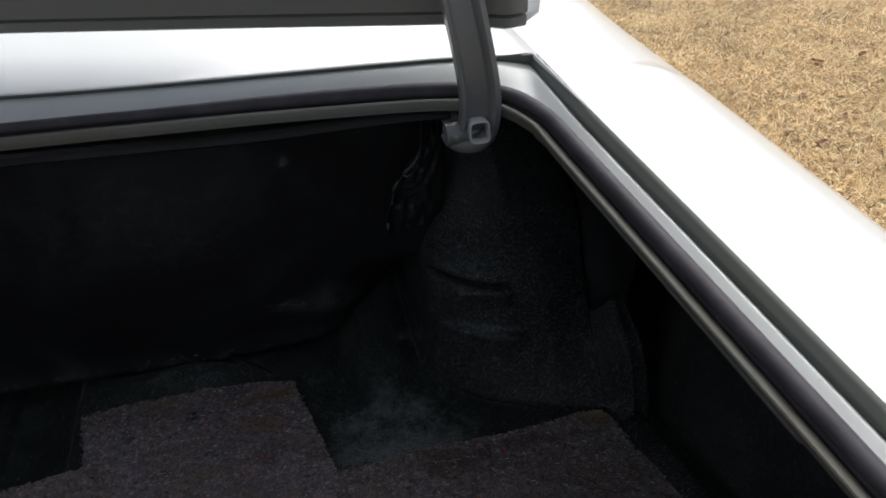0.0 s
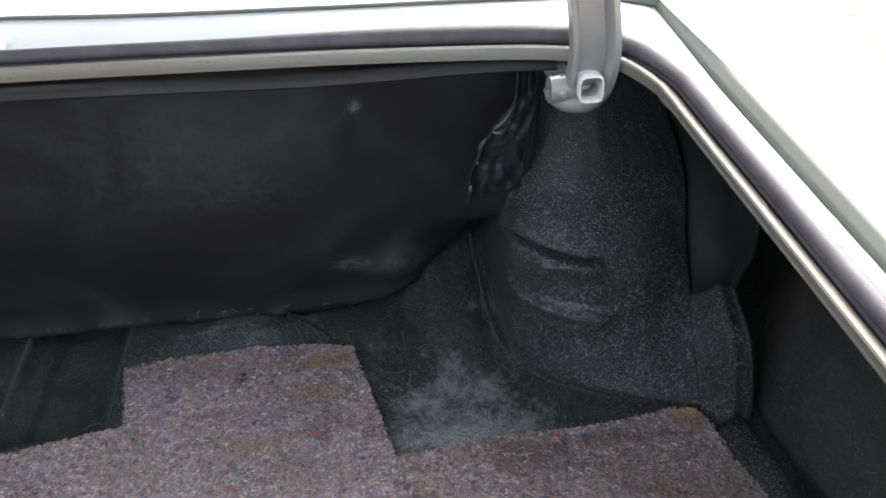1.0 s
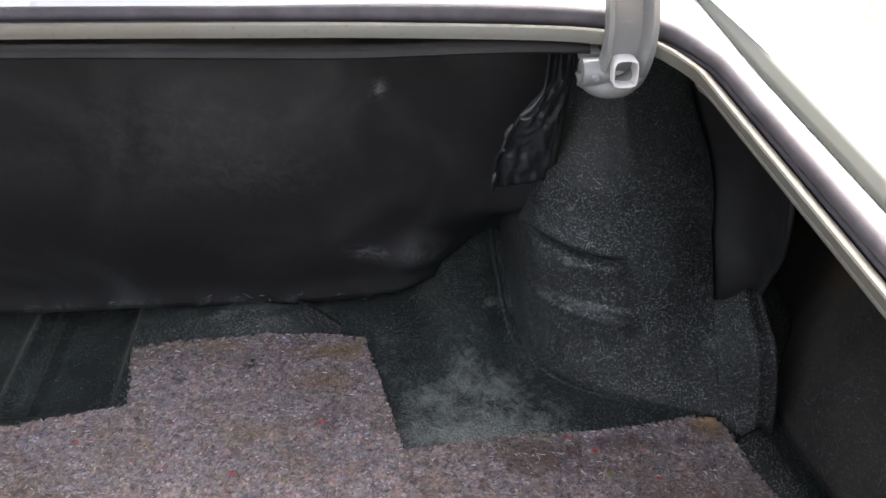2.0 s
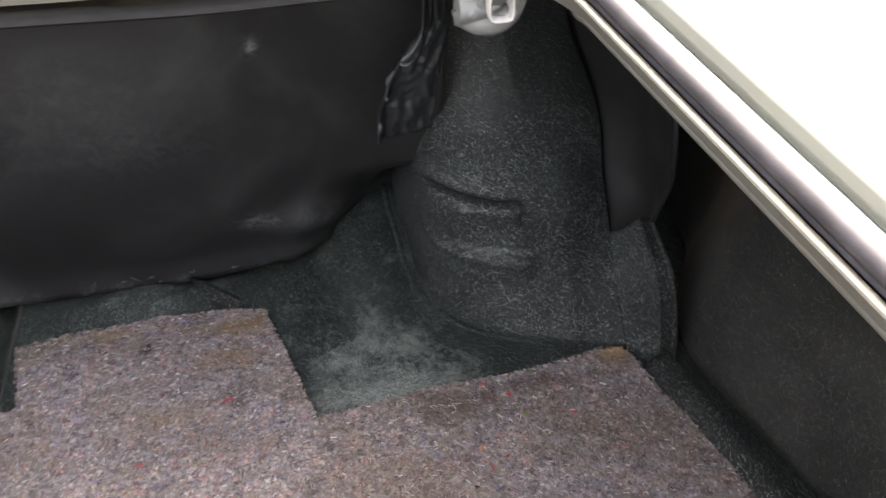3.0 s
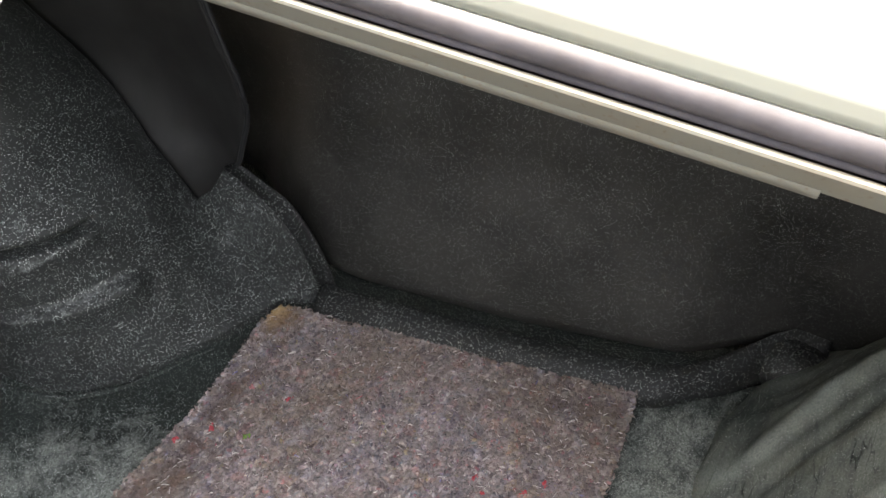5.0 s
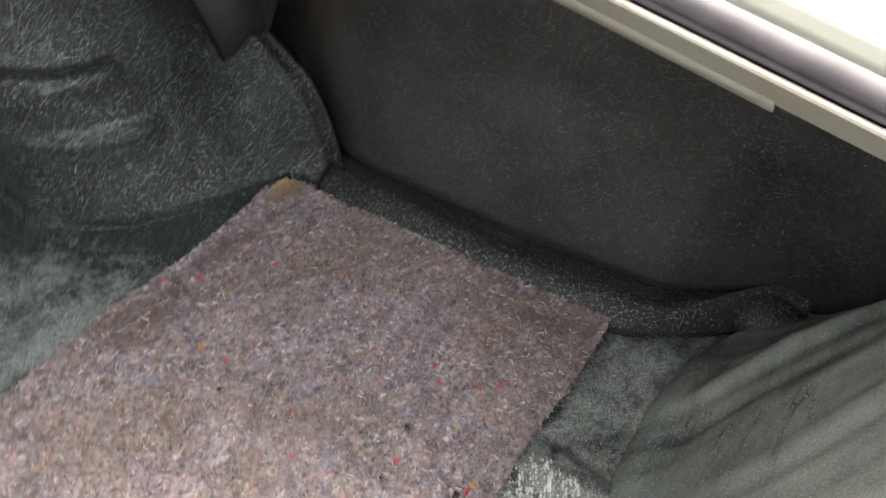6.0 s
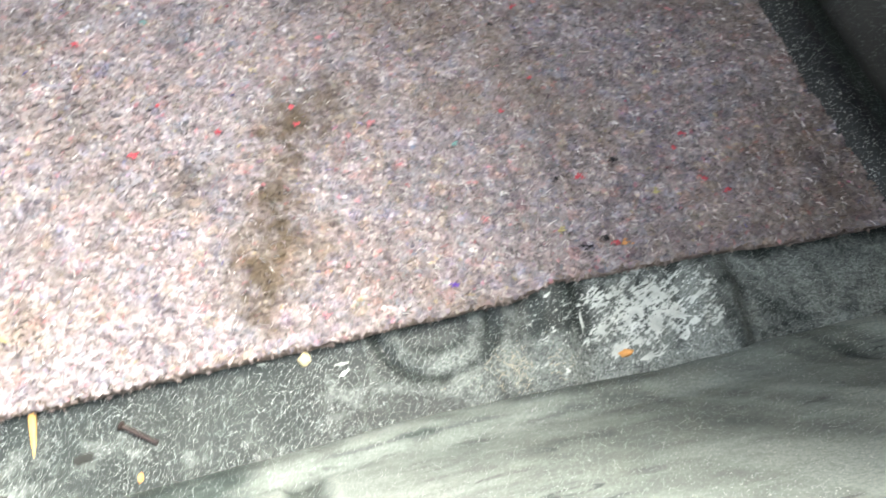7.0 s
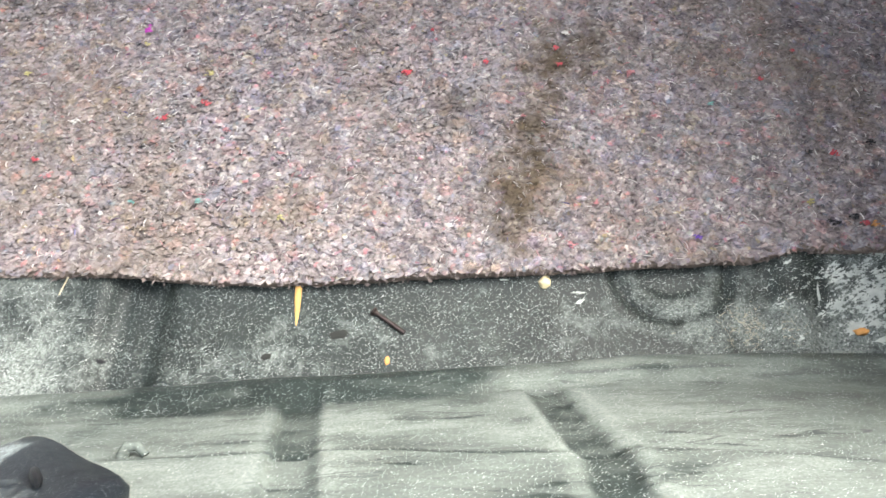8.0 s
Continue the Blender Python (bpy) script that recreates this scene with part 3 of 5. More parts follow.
def wall_top(i):
    b = channel_outer(i)
    if i >= I_B and RIM[i].y > -0.15:
        return wall_crest(RIM[i].y)
    w = step(I_A + 0.2 * (I_B - I_A), I_A + 0.55 * (I_B - I_A), i)
    if i > I_A + 0.55 * (I_B - I_A) and i < I_B:
        t = (i - I_A - 0.55 * (I_B - I_A)) / (0.45 * (I_B - I_A))
        return deck_edge(0.425).lerp(wall_crest(RIM[I_B].y), t)
    return Vector((b.x + 0.007 * w, b.y, b.z + 0.003 + 0.008 * w))


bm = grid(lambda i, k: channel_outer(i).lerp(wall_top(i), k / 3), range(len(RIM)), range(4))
cpart("channel_wall", mirror(bm), JAMB_WALL, "upright edge of the channel, its shade put into the paint colour", t=0.001)

# quarter panel: top face crowned outwards, then the flank
CROWN = [(0.0, 0.0), (0.004, 0.07), (0.03, 0.10), (0.18, 0.14), (0.42, 0.22), (0.66, 0.38), (0.84, 0.60), (0.94, 0.80), (1.0, 1.0)]
FLANK = [(0.006, -0.012), (0.018, -0.028), (0.040, -0.056), (0.065, -0.095), (0.084, -0.15), (0.092, -0.28), (0.082, -0.42), (0.06, -0.56), (0.03, -0.66)]


def quarter(y, k):
    inner = wall_crest(y) if y < 0.505 else Vector((0.4235, y, 0.432 + 0.03 * step(0.60, 1.2, y)))
    edge = Vector((0.635 - 0.04 * step(0.1, -0.4, y), y, 0.352 + 0.02 * step(0.7, 1.3, y) - 0.01 * step(0.0, -0.30, y)))
    if k < len(CROWN):
        a, b = CROWN[k]
        return (inner.x + (edge.x - inner.x) * a, y, inner.z + 0.0012 * min(1, 20 * a) + (edge.z - inner.z) * b)
    a, b = FLANK[k - len(CROWN)]
    return (edge.x + a, y, edge.z + b)


for side in (1, -1):
    bm = grid(lambda y, k: ((quarter(y, k)[0] - CX) * side + CX, *quarter(y, k)[1:]), span(-0.32, 0.50, 40) + [0.5049] + span(0.506, 1.25, 30), range(len(CROWN) + len(FLANK)))
    cpart("quarter_panel", bm, WHITE, "white painted rear quarter panel", t=0.0015)


# deck between trunk opening and rear window
def deck(u, k):
    x = CX + (0.4245 - CX) * u
    e = deck_edge(CX + (0.425 - CX) * abs(u))
    y = e.y + [0.0, 0.003, 0.02, 0.06, 0.12, 0.2, 0.3, 0.45][k]
    edge = quarter(y, 0)[2] - 0.001
    rise = e.z + [0.0, 0.001, 0.004, 0.012, 0.022, 0.035, 0.05, 0.06][k]
    w = step(0.80, 1.0, abs(u))
    return (x, y, rise * (1 - w) + max(edge, e.z) * w)


bm = grid(deck, span(-1, 1, 60), range(8))
cpart("rear_deck", bm, WHITE, "white painted deck panel in front of the trunk opening", t=0.0015)
# tail panel behind the opening
bm = grid(lambda x, k: (x, [-0.302, -0.33, -0.35, -0.36, -0.35, -0.32][k], [0.322, 0.318, 0.30, 0.15, -0.1, -0.28][k]),
          span(2 * CX - 0.60, 0.60, 20), range(6))
cpart("tail_panel", bm, WHITE, "white painted tail panel below the trunk lip", t=0.0015)

# trunk lid, standing open
LID = [(0.0, 0.0), (0.012, 0.004), (0.05, 0.04), (0.055, 0.16), (0.03, 0.40), (-0.04, 0.64), (-0.14, 0.86)]
LID_EDGE = [(0.0, 0.588, 0.481), (0.06, 0.582, 0.481), (0.47, 0.536, 0.480), (0.876, 0.484, 0.480), (0.985, 0.452, 0.4795), (1.0, 0.455, 0.482)]


def lid_edge(u):
    u = abs(u)
    return lerp_table([(a, b) for a, b, c in LID_EDGE], u), lerp_table([(a, c) for a, b, c in LID_EDGE], u)


def lid(u, k):
    y, z = lid_edge(u)
    return (CX + u * (0.515 + 0.05 * min(1, k / 3)), y + LID[k][0], z + LID[k][1])


trunk_lid = cpart("trunk_lid", grid(lid, span(-1, 1, 60), range(len(LID))), WHITE, "open trunk lid, grey inside", t=0.004)
RAIL = [(-0.001, -0.001), (-0.006, 0.001), (-0.008, 0.008), (-0.003, 0.0095), (-0.003, 0.0125), (-0.009, 0.014), (-0.011, 0.030), (-0.003, 0.032), (-0.002, 0.036), (-0.010, 0.039), (-0.012, 0.06), (-0.02, 0.12)]
bm = grid(lambda u, k: (CX + u * 0.513, lid_edge(u)[0] + RAIL[k][0], lid_edge(u)[1] + RAIL[k][1]), span(-1, 1, 60), range(len(RAIL)))
inner = thicken(link_mesh("inner_frame", bm, LID_GREY), 0.002)
inner.parent = trunk_lid
tagged(inner, "grey inner frame of the lid, painted darker for its shade")


# hinge
def strap(path, profile, side=Vector((1, 0, 0))):
    """A bar of constant section along a path. profile: (along side, along normal) pairs."""
    bm = bmesh.new()
    rings = []
    for i, p in enumerate(path):
        d = (path[min(i + 1, len(path) - 1)] - path[max(i - 1, 0)]).normalized()
        nrm = side.cross(d).normalized()
        rings.append([bm.verts.new(p + side * a + nrm * b) for a, b in profile])
    for a, b in zip(rings, rings[1:]):
        for k in range(len(a)):
            bm.faces.new((a[k], a[(k + 1) % len(a)], b[(k + 1) % len(b)], b[k]))
    bm.faces.new(rings[0])
    bm.faces.new(rings[-1])
    return bm


# an open channel: two raised flanges and a sunk web
ARM = [(-0.020, -0.004), (-0.020, 0.010), (-0.0165, 0.0115), (-0.0145, 0.009), (-0.012, 0.002), (0.0, 0.0008), (0.009, 0.002), (0.0115, 0.010), (0.0145, 0.0125), (0.020, 0.011), (0.021, -0.004)]


def hinge(sign):
    def P(x, y, z):
        x, y, z = 0.341 + 1.03 * (x - 0.3185), 0.416 + 1.03 * (y - 0.437), 0.393 + 1.03 * (z - 0.4025)
        return Vector((x if sign > 0 else 2 * CX - x, y, z))

    path = polyline([P(0.314, 0.489, 0.381), P(0.317, 0.472, 0.385), P(0.319, 0.458, 0.397), P(0.321, 0.451, 0.42), P(0.319, 0.451, 0.45), P(0.311, 0.459, 0.50), P(0.303, 0.478, 0.552), P(0.300, 0.502, 0.59), P(0.300, 0.525, 0.61)], 60)
    arm = [(a * 0.93 * sign, b * 0.93) for a, b in ARM]
    h = cpart("hinge", strap(path, arm, Vector((1, 0, 0))), HINGE, "grey painted gooseneck lid hinge with a square socket")
    kids = [link_mesh("pivot", tube([P(0.289, 0.455, 0.397), P(0.2895, 0.455, 0.397), P(0.292, 0.455, 0.397), P(0.300, 0.455, 0.397), P(0.312, 0.457, 0.397)], lambda t: 0.0095 if t < 0.05 else 0.0112, 18), HINGE)]
    # square socket, open towards the rear
    bm = bmesh.new()
    ring = []
    for y, w in ((0.4375, 0.0100), (0.4370, 0.0096), (0.4370, 0.0090), (0.438, 0.0086), (0.458, 0.0086)):
        loop = []
        for k in range(20):
            ang = 2 * math.pi * (k + 0.5) / 20
            c, n_ = math.cos(ang), math.sin(ang)
            m_ = (abs(c) ** 5 + abs(n_) ** 5) ** -0.2
            loop.append(bm.verts.new(P(0.3185 + w * 0.95 * c * m_, y + 0.0015 * n_ * m_, 0.4025 + w * 1.02 * n_ * m_)))
        ring.append(loop)
    back = [bm.verts.new(v.co * 1.0 + Vector((0, 0.022, 0))) for v in ring[0]]
    for a, b in zip([back] + ring, ring):
        for k in range(20):
            bm.faces.new((a[k], a[(k + 1) % 20], b[(k + 1) % 20], b[k]))
    bm.faces.new(ring[-1])
    kids.append(tagged(link_mesh("socket", bm, HINGE_LIGHT), "bare light-grey square socket"))
    # casting below the pivot
    cast = polyline([P(0.292, 0.458, 0.398), P(0.297, 0.456, 0.390), P(0.308, 0.453, 0.386), P(0.322, 0.451, 0.388), P(0.334, 0.454, 0.397)], 24)
    kids.append(link_mesh("casting", tube(cast, lambda t: 0.0070 + 0.0020 * math.sin(math.pi * t), 12), HINGE))
    kids.append(link_mesh("bracket", strap([P(0.293, 0.50, 0.412), P(0.294, 0.485, 0.409), P(0.296, 0.468, 0.404)], [(-0.006, -0.002), (-0.006, 0.002), (0.012, 0.002), (0.012, -0.002)]), HINGE))
    kids.append(link_mesh("rivet", tube([P(0.2985, 0.4445, 0.397), P(0.2985, 0.443, 0.397), P(0.2985, 0.442, 0.397)], lambda t: 0.004 - 0.002 * t, 12), HINGE))
    for o in kids:
        o.parent = h


hinge(1)
hinge(-1)


# trunk floor
def floor_z(x, y):
    z = -0.009
    z += 0.024 * bump_at(x, y, 0.0, 0.622, 0.085, 0.028)
    z += 0.055 * step(0.52, 0.76, y) * step(0.195, 0.235, x)
    z += 0.010 * step(0.44, 0.56, y) * step(0.215, 0.232, x) * (1 - step(0.27, 0.30, x))
    z -= 0.030 * step(-0.133, -0.152, x) * step(0.48, 0.505, y)
    z += 0.009 * step(0.006, 0.0, abs(x + 0.236) - 0.006) * step(0.48, 0.51, y)
    z += 0.006 * step(0.006, 0.0, abs(x + 0.266) - 0.003) * step(0.48, 0.51, y)
    g = y - 0.185 * x
    z -= 0.004 * step(0.02, -0.01, g)
    d = math.hypot(x - 0.233, (y - 0.048) * 1.12)
    z -= 0.0036 * (step(0.044, 0.039, d) - 0.85 * step(0.037, 0.033, d)) + 0.0022 * step(0.023, 0.019, d)
    z += 0.0010 * math.exp(-((d - 0.047) / 0.004) ** 2)
    behind = step(0.09, 0.06, y)
    z += 0.007 * (step(0.296, 0.308, x) - step(0.320, 0.330, x)) * behind
    z += 0.010 * (step(0.400, 0.411, x) - step(0.432, 0.447, x)) * behind
    z -= 0.011 * (step(-0.140, -0.124, x) - step(-0.102, -0.085, x)) * step(0.03, 0.0, y)
    z += 0.004 * step(-0.15, -0.19, x) * step(0.03, 0.0, y)
    z += 0.0016 * noise.noise((x * 14, y * 14, 0)) + 0.0008 * noise.noise((x * 40, y * 40, 5)) + 0.0004 * noise.noise((x * 120, y * 120, 5))
    return z


bm = grid(lambda x, y: (x, y, floor_z(x, y)), span(-0.86, -0.29, 20) + span(-0.28, 0.70, 240), span(-0.14, 0.12, 90) + span(0.13, 0.40, 12) + span(0.405, 0.80, 90))
floor_ob = cpart("trunk_floor", bm, FLOOR, "black spatter-painted steel trunk floor with patches of pale dust", t=0.001)


def lay_dust(ob, depth):
    """Store how deep the dust lies at each point of a sheet."""
    att = ob.data.attributes.new("dust_depth", "FLOAT", "POINT")
    att.data.foreach_set("value", [depth(*v.co) for v in ob.data.vertices])


def floor_dust(x, y, z):
    if y > 0.2:
        d = 0.06 + 0.75 * bump_at(x, y, 0.25, 0.424, 0.085, 0.024) + 0.50 * bump_at(x, y, 0.250, 0.485, 0.080, 0.055)
        d += 0.22 * bump_at(x, y, 0.0, 0.622, 0.09, 0.028) + 0.22 * bump_at(x, y, 0.235, 0.58, 0.012, 0.05)
        return d + 0.30 * noise.noise((x * 30, y * 30, 6)) + 0.2 * noise.noise((x * 80, y * 80, 9)) - 0.25 * step(-0.13, -0.15, x) - 0.2 * step(0.32, 0.40, x)
    d = 0.0 + 0.30 * noise.noise((x * 26, y * 34, 6)) + 0.25 * noise.noise((x * 70, y * 90, 9)) + 0.36 * step(0.31, 0.345, x) * (1 - step(0.42, 0.47, x)) + 0.42 * step(-0.13, -0.16, x) + 0.27 * step(0.03, -0.005, y - 0.185 * x + 0.03)
    d += 0.45 * bump_at(x, y, 0.31, 0.015, 0.03, 0.018) - 0.3 * bump_at(x, y, -0.113, 0.0, 0.022, 0.06) + 0.26 * step(0.44, 0.50, x) * (1 - step(0.56, 0.60, x)) - 0.25 * step(0.56, 0.60, x) + 0.18 * step(0.26, 0.29, x) + 0.2 * bump_at(x, y, 0.05, 0.0, 0.012, 0.03)
    ring = math.hypot(x - 0.233, (y - 0.048) * 1.12)
    d -= 0.40 * step(0.05, 0.35, noise.noise((x * 75, y * 9, 21))) * step(0.30, 0.33, x) * (1 - step(0.43, 0.46, x))
    return d + 0.42 * (step(0.021, 0.025, ring) - step(0.034, 0.038, ring)) - 0.14 * math.exp(-((ring - 0.042) / 0.003) ** 2) + 0.16 * math.exp(-((ring - 0.052) / 0.005) ** 2) - 0.15 * step(0.022, 0.018, ring)


lay_dust(floor_ob, floor_dust)


# rear wall of the trunk, below the lock
REAR_BASE = [(-0.86, -0.21), (-0.18, -0.087), (-0.113, -0.075), (-0.008, -0.055), (0.112, -0.034), (0.201, -0.017), (0.284, -0.005), (0.37, 0.004), (0.453, 0.020), (0.52, 0.030), (0.58, 0.030), (0.63, 0.014), (0.675, -0.014), (0.70, -0.03)]


def rear_y(x):
    return lerp_table(REAR_BASE, x) - 0.012


def rib_mask(x, z):
    """How far a place on the rear wall lies within one of its two pressed ribs."""
    c1 = 0.006 + 0.19 * z
    c2 = 0.150 + 0.12 * (z - 0.04) - 0.15 * max(0.0, z - 0.15)
    top1, top2 = step(0.002, 0.012, z), step(0.016, 0.028, z)
    a = math.exp(-((x - c1) / 0.0100) ** 8) * top1
    b = math.exp(-((x - c2) / 0.0100) ** 8) * top2
    return a, b, c2


def crease_at(x):
    return 0.112 + 0.004 * math.sin(x * 21) + 0.28 * (x - 0.06) * step(0.02, 0.1, x)


def rear_wall(x, s):
    z = -0.014 + s * 0.33
    corner = step(0.36, 0.56, x)
    y = rear_y(x) + 0.012 - 0.02 * step(-0.012, 0.03, z) - (0.56 + 0.05 * corner) * max(0.0, z - 0.01)
    a, b, c2 = rib_mask(x, z)
    lip = math.exp(-((x - c2 - 0.017) / 0.004) ** 2) * step(0.02, 0.04, z)
    crease = 0.003 * step(0.0, 0.008, z - crease_at(x))
    t = 0.6 * z - 0.84 * (x - 0.4)
    fold = corner * step(0.0, 0.04, z) * (0.010 * noise.noise((x * 4, t * 26, 3)) + 0.005 * noise.noise((x * 9, t * 70, 8)))
    y += -0.0035 * (a + b) + 0.0018 * lip + crease + fold + 0.0014 * noise.noise((x * 16, z * 16, 2)) + 0.0006 * noise.noise((x * 50, z * 50, 2))
    return (x, y, z)


def wall_dust_and_bands(x, y, z):
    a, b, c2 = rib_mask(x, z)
    # dust cover, with pale and dark bands along the ribs, foot and crease
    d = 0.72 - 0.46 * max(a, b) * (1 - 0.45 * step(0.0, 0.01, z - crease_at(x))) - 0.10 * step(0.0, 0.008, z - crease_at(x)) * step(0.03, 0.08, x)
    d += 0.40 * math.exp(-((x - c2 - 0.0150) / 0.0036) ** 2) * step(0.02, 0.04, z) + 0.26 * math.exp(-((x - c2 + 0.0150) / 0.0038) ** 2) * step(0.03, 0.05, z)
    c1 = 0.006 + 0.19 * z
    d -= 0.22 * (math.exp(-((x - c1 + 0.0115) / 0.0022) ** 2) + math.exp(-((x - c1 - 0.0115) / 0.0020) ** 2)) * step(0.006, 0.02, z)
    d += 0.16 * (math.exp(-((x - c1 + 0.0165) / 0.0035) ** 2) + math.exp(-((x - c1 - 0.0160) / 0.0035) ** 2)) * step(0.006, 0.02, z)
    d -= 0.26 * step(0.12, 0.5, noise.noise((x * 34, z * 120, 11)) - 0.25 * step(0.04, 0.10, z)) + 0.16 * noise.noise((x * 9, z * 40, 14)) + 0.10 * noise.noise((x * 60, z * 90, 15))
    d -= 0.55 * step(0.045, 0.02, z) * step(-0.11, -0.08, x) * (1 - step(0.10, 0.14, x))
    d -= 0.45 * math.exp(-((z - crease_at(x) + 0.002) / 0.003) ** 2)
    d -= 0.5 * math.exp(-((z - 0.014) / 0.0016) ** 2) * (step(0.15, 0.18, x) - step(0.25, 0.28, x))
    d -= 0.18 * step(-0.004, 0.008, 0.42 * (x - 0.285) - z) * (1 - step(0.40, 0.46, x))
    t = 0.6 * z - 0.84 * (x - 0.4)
    # corner: cover raised to brighten where little light falls, streaked along the folds
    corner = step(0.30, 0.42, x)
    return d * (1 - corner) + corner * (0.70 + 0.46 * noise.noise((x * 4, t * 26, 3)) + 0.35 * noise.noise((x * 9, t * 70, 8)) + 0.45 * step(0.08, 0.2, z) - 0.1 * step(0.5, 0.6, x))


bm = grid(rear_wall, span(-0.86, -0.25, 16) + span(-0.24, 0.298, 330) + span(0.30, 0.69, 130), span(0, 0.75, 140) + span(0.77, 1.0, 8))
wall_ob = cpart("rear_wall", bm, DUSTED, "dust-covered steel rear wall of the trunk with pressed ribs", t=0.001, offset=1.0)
lay_dust(wall_ob, wall_dust_and_bands)

# lock bracket on the rear wall: a black pressing with a rounded shoulder
LB = polyline([(-0.165, 0.31, 0), (-0.164, 0.16, 0), (-0.158, 0.125, 0), (-0.140, 0.101, 0), (-0.112, 0.089, 0), (-0.098, 0.090, 0), (-0.084, 0.100, 0), (-0.058, 0.126, 0), (-0.032, 0.151, 0), (-0.024, 0.161, 0), (-0.020, 0.175, 0), (-0.020, 0.31, 0)], 90)


def lock_fold(z):
    """The line along which the bracket is bent back."""
    return -0.100 + 0.587 * (z - 0.10)


def bracket(i, k):
    p = LB[i]
    c = Vector((-0.095, 0.23, 0))
    q = c.lerp(p, [1.0, 0.98, 0.93, 0.80, 0.4, 0.0][k])
    y = rear_y(q.x) - 0.008 - 0.56 * (q.y - 0.01)
    return (q.x, y - 0.25 * max(0.0, lock_fold(q.y) - q.x) + [-0.002, 0.008, 0.013, 0.016, 0.017, 0.017][k] + 0.003 * noise.noise((q.x * 20, q.y * 20, 0)), q.y)


latch = cpart("lock_bracket", grid(bracket, range(90), range(6)), LOCK_PAINT, "black specked steel lock bracket on the rear wall", t=0.002)
lay_dust(latch, lambda x, y, z: -0.15 + 0.95 * step(0.002, -0.005, x - lock_fold(z)) * step(0.091, 0.100, z))
bm = tube([Vector((-0.0625 + 0.0125 * t, -0.1535 - 0.0092 * t, 0.1625 + 0.0185 * t)) for t in span(0, 1, 8)], lambda t: 0.0004 + 0.0019 * math.sqrt(max(0.0, math.sin(math.pi * t))), 8)
cpart("slot", bm, BLACK, "dark slot in the lock bracket")
STUD = Vector((-0.052, rear_y(-0.052) - 0.008 - 0.56 * 0.094, 0.104))
bm = tube([STUD + Vector(p) for p in ((0.0, -0.006, -0.004), (0.0, 0.002, 0.0), (0.002, 0.006, 0.002), (0.007, 0.0065, 0.002), (0.011, 0.003, 0.001))], lambda t: 0.0034 - 0.0012 * t, 9)
lay_dust(cpart("stud", bm, DUSTED, "dust-covered bent stud on the rear wall"), lambda x, y, z: 0.45)

# side wall
BASE = [(-0.14, 0.69), (-0.02, 0.686), (0.004, 0.678), (0.033, 0.645), (0.072, 0.608), (0.096, 0.596), (0.191, 0.571), (0.296, 0.551), (0.386, 0.537), (0.44, 0.548), (0.50, 0.58), (0.56, 0.62), (0.62, 0.63), (0.80, 0.63)]
BASE_LINE = polyline([(x, y, 0) for y, x in BASE], 80)


def base_x(y):
    for a, b in zip(BASE_LINE, BASE_LINE[1:]):
        if y <= b.y:
            return a.lerp(b, max(0.0, (y - a.y) / max(1e-6, b.y - a.y))).x
    return BASE_LINE[-1].x


def side_wall(y, s):
    z = 0.010 + 0.314 * s
    x = base_x(y) + 0.003 + 0.03 * step(0, 0.5, s) + 0.035 * s + 0.002 * noise.noise((y * 5, z * 6, 0))
    top = 0.700 - 0.085 * s
    d = top - x - 0.02
    return (top - 0.5 * (d + math.sqrt(d * d + 0.0012)), y, z)


bm = grid(side_wall, span(-0.14, 0.80, 110), span(0, 1, 30))
cpart("side_wall", bm, SIDE_PAINT, "black painted inner face of the quarter panel, finely speckled", t=0.001)
bm = grid(lambda y, s: (2 * CX - side_wall(y, s)[0], *side_wall(y, s)[1:]), span(-0.14, 0.8, 30), span(0, 1, 10))
cpart("side_wall", bm, SIDE_PAINT, "black painted inner face of the quarter panel, finely speckled", t=0.001)
# black return of the panel from the side wall's top to the rim
def rim_under(y):
    return Vector((0.440 - 0.105 * y, y, 0.362 + 0.10 * y)) if y < 0.39 else Vector((0.399, y, 0.401))


bm = grid(lambda y, u: Vector(side_wall(y, 1.0)).lerp(rim_under(y), u) + Vector((0, 0, -0.004 * math.sin(math.pi * u))), span(-0.14, 0.80, 60), span(0, 1, 8))
cpart("wall_return", bm, BLACK_MATT, "black return of the side wall under the rim", t=0.001)
# welded floor seam along the side wall
SEAM = [(-0.032, -0.010), (-0.026, -0.002), (-0.019, 0.006), (-0.011, 0.0105), (-0.004, 0.0125), (0.001, 0.012), (0.004, 0.007)]
bm = grid(lambda y, k: (base_x(y) + SEAM[k][0] + 0.002 * noise.noise((y * 25, k * 0.3, 4)), y, SEAM[k][1] + 0.0025 * noise.noise((y * 12, k * 0.3, 0)) + 0.014 * step(0.06, 0.01, y) * (k / 6)), span(-0.03, 0.40, 90), range(7))
cpart("floor_seam", bm, SPATTER, "spatter-painted welded seam between floor and side wall", t=0.001)
# crumpled sound-deadening lump in the rear corner
bm = grid(lambda a, k: (0.664 + 0.030 * math.cos(a) * math.cos(k * 0.26) + 0.004 * noise.noise((3 * a, k, 0)), -0.006 + 0.040 * math.sin(a) * math.cos(k * 0.26) + 0.006 * noise.noise((3 * a, k, 5)), -0.008 + 0.030 * math.sin(k * 0.26) + 0.004 * noise.noise((2 * a, k, 9))), span(0, 2 * math.pi, 40), range(7))
cpart("sealer_lump", bm, SPATTER, "lump of black seam sealer in the rear corner of the trunk", t=0.0005)

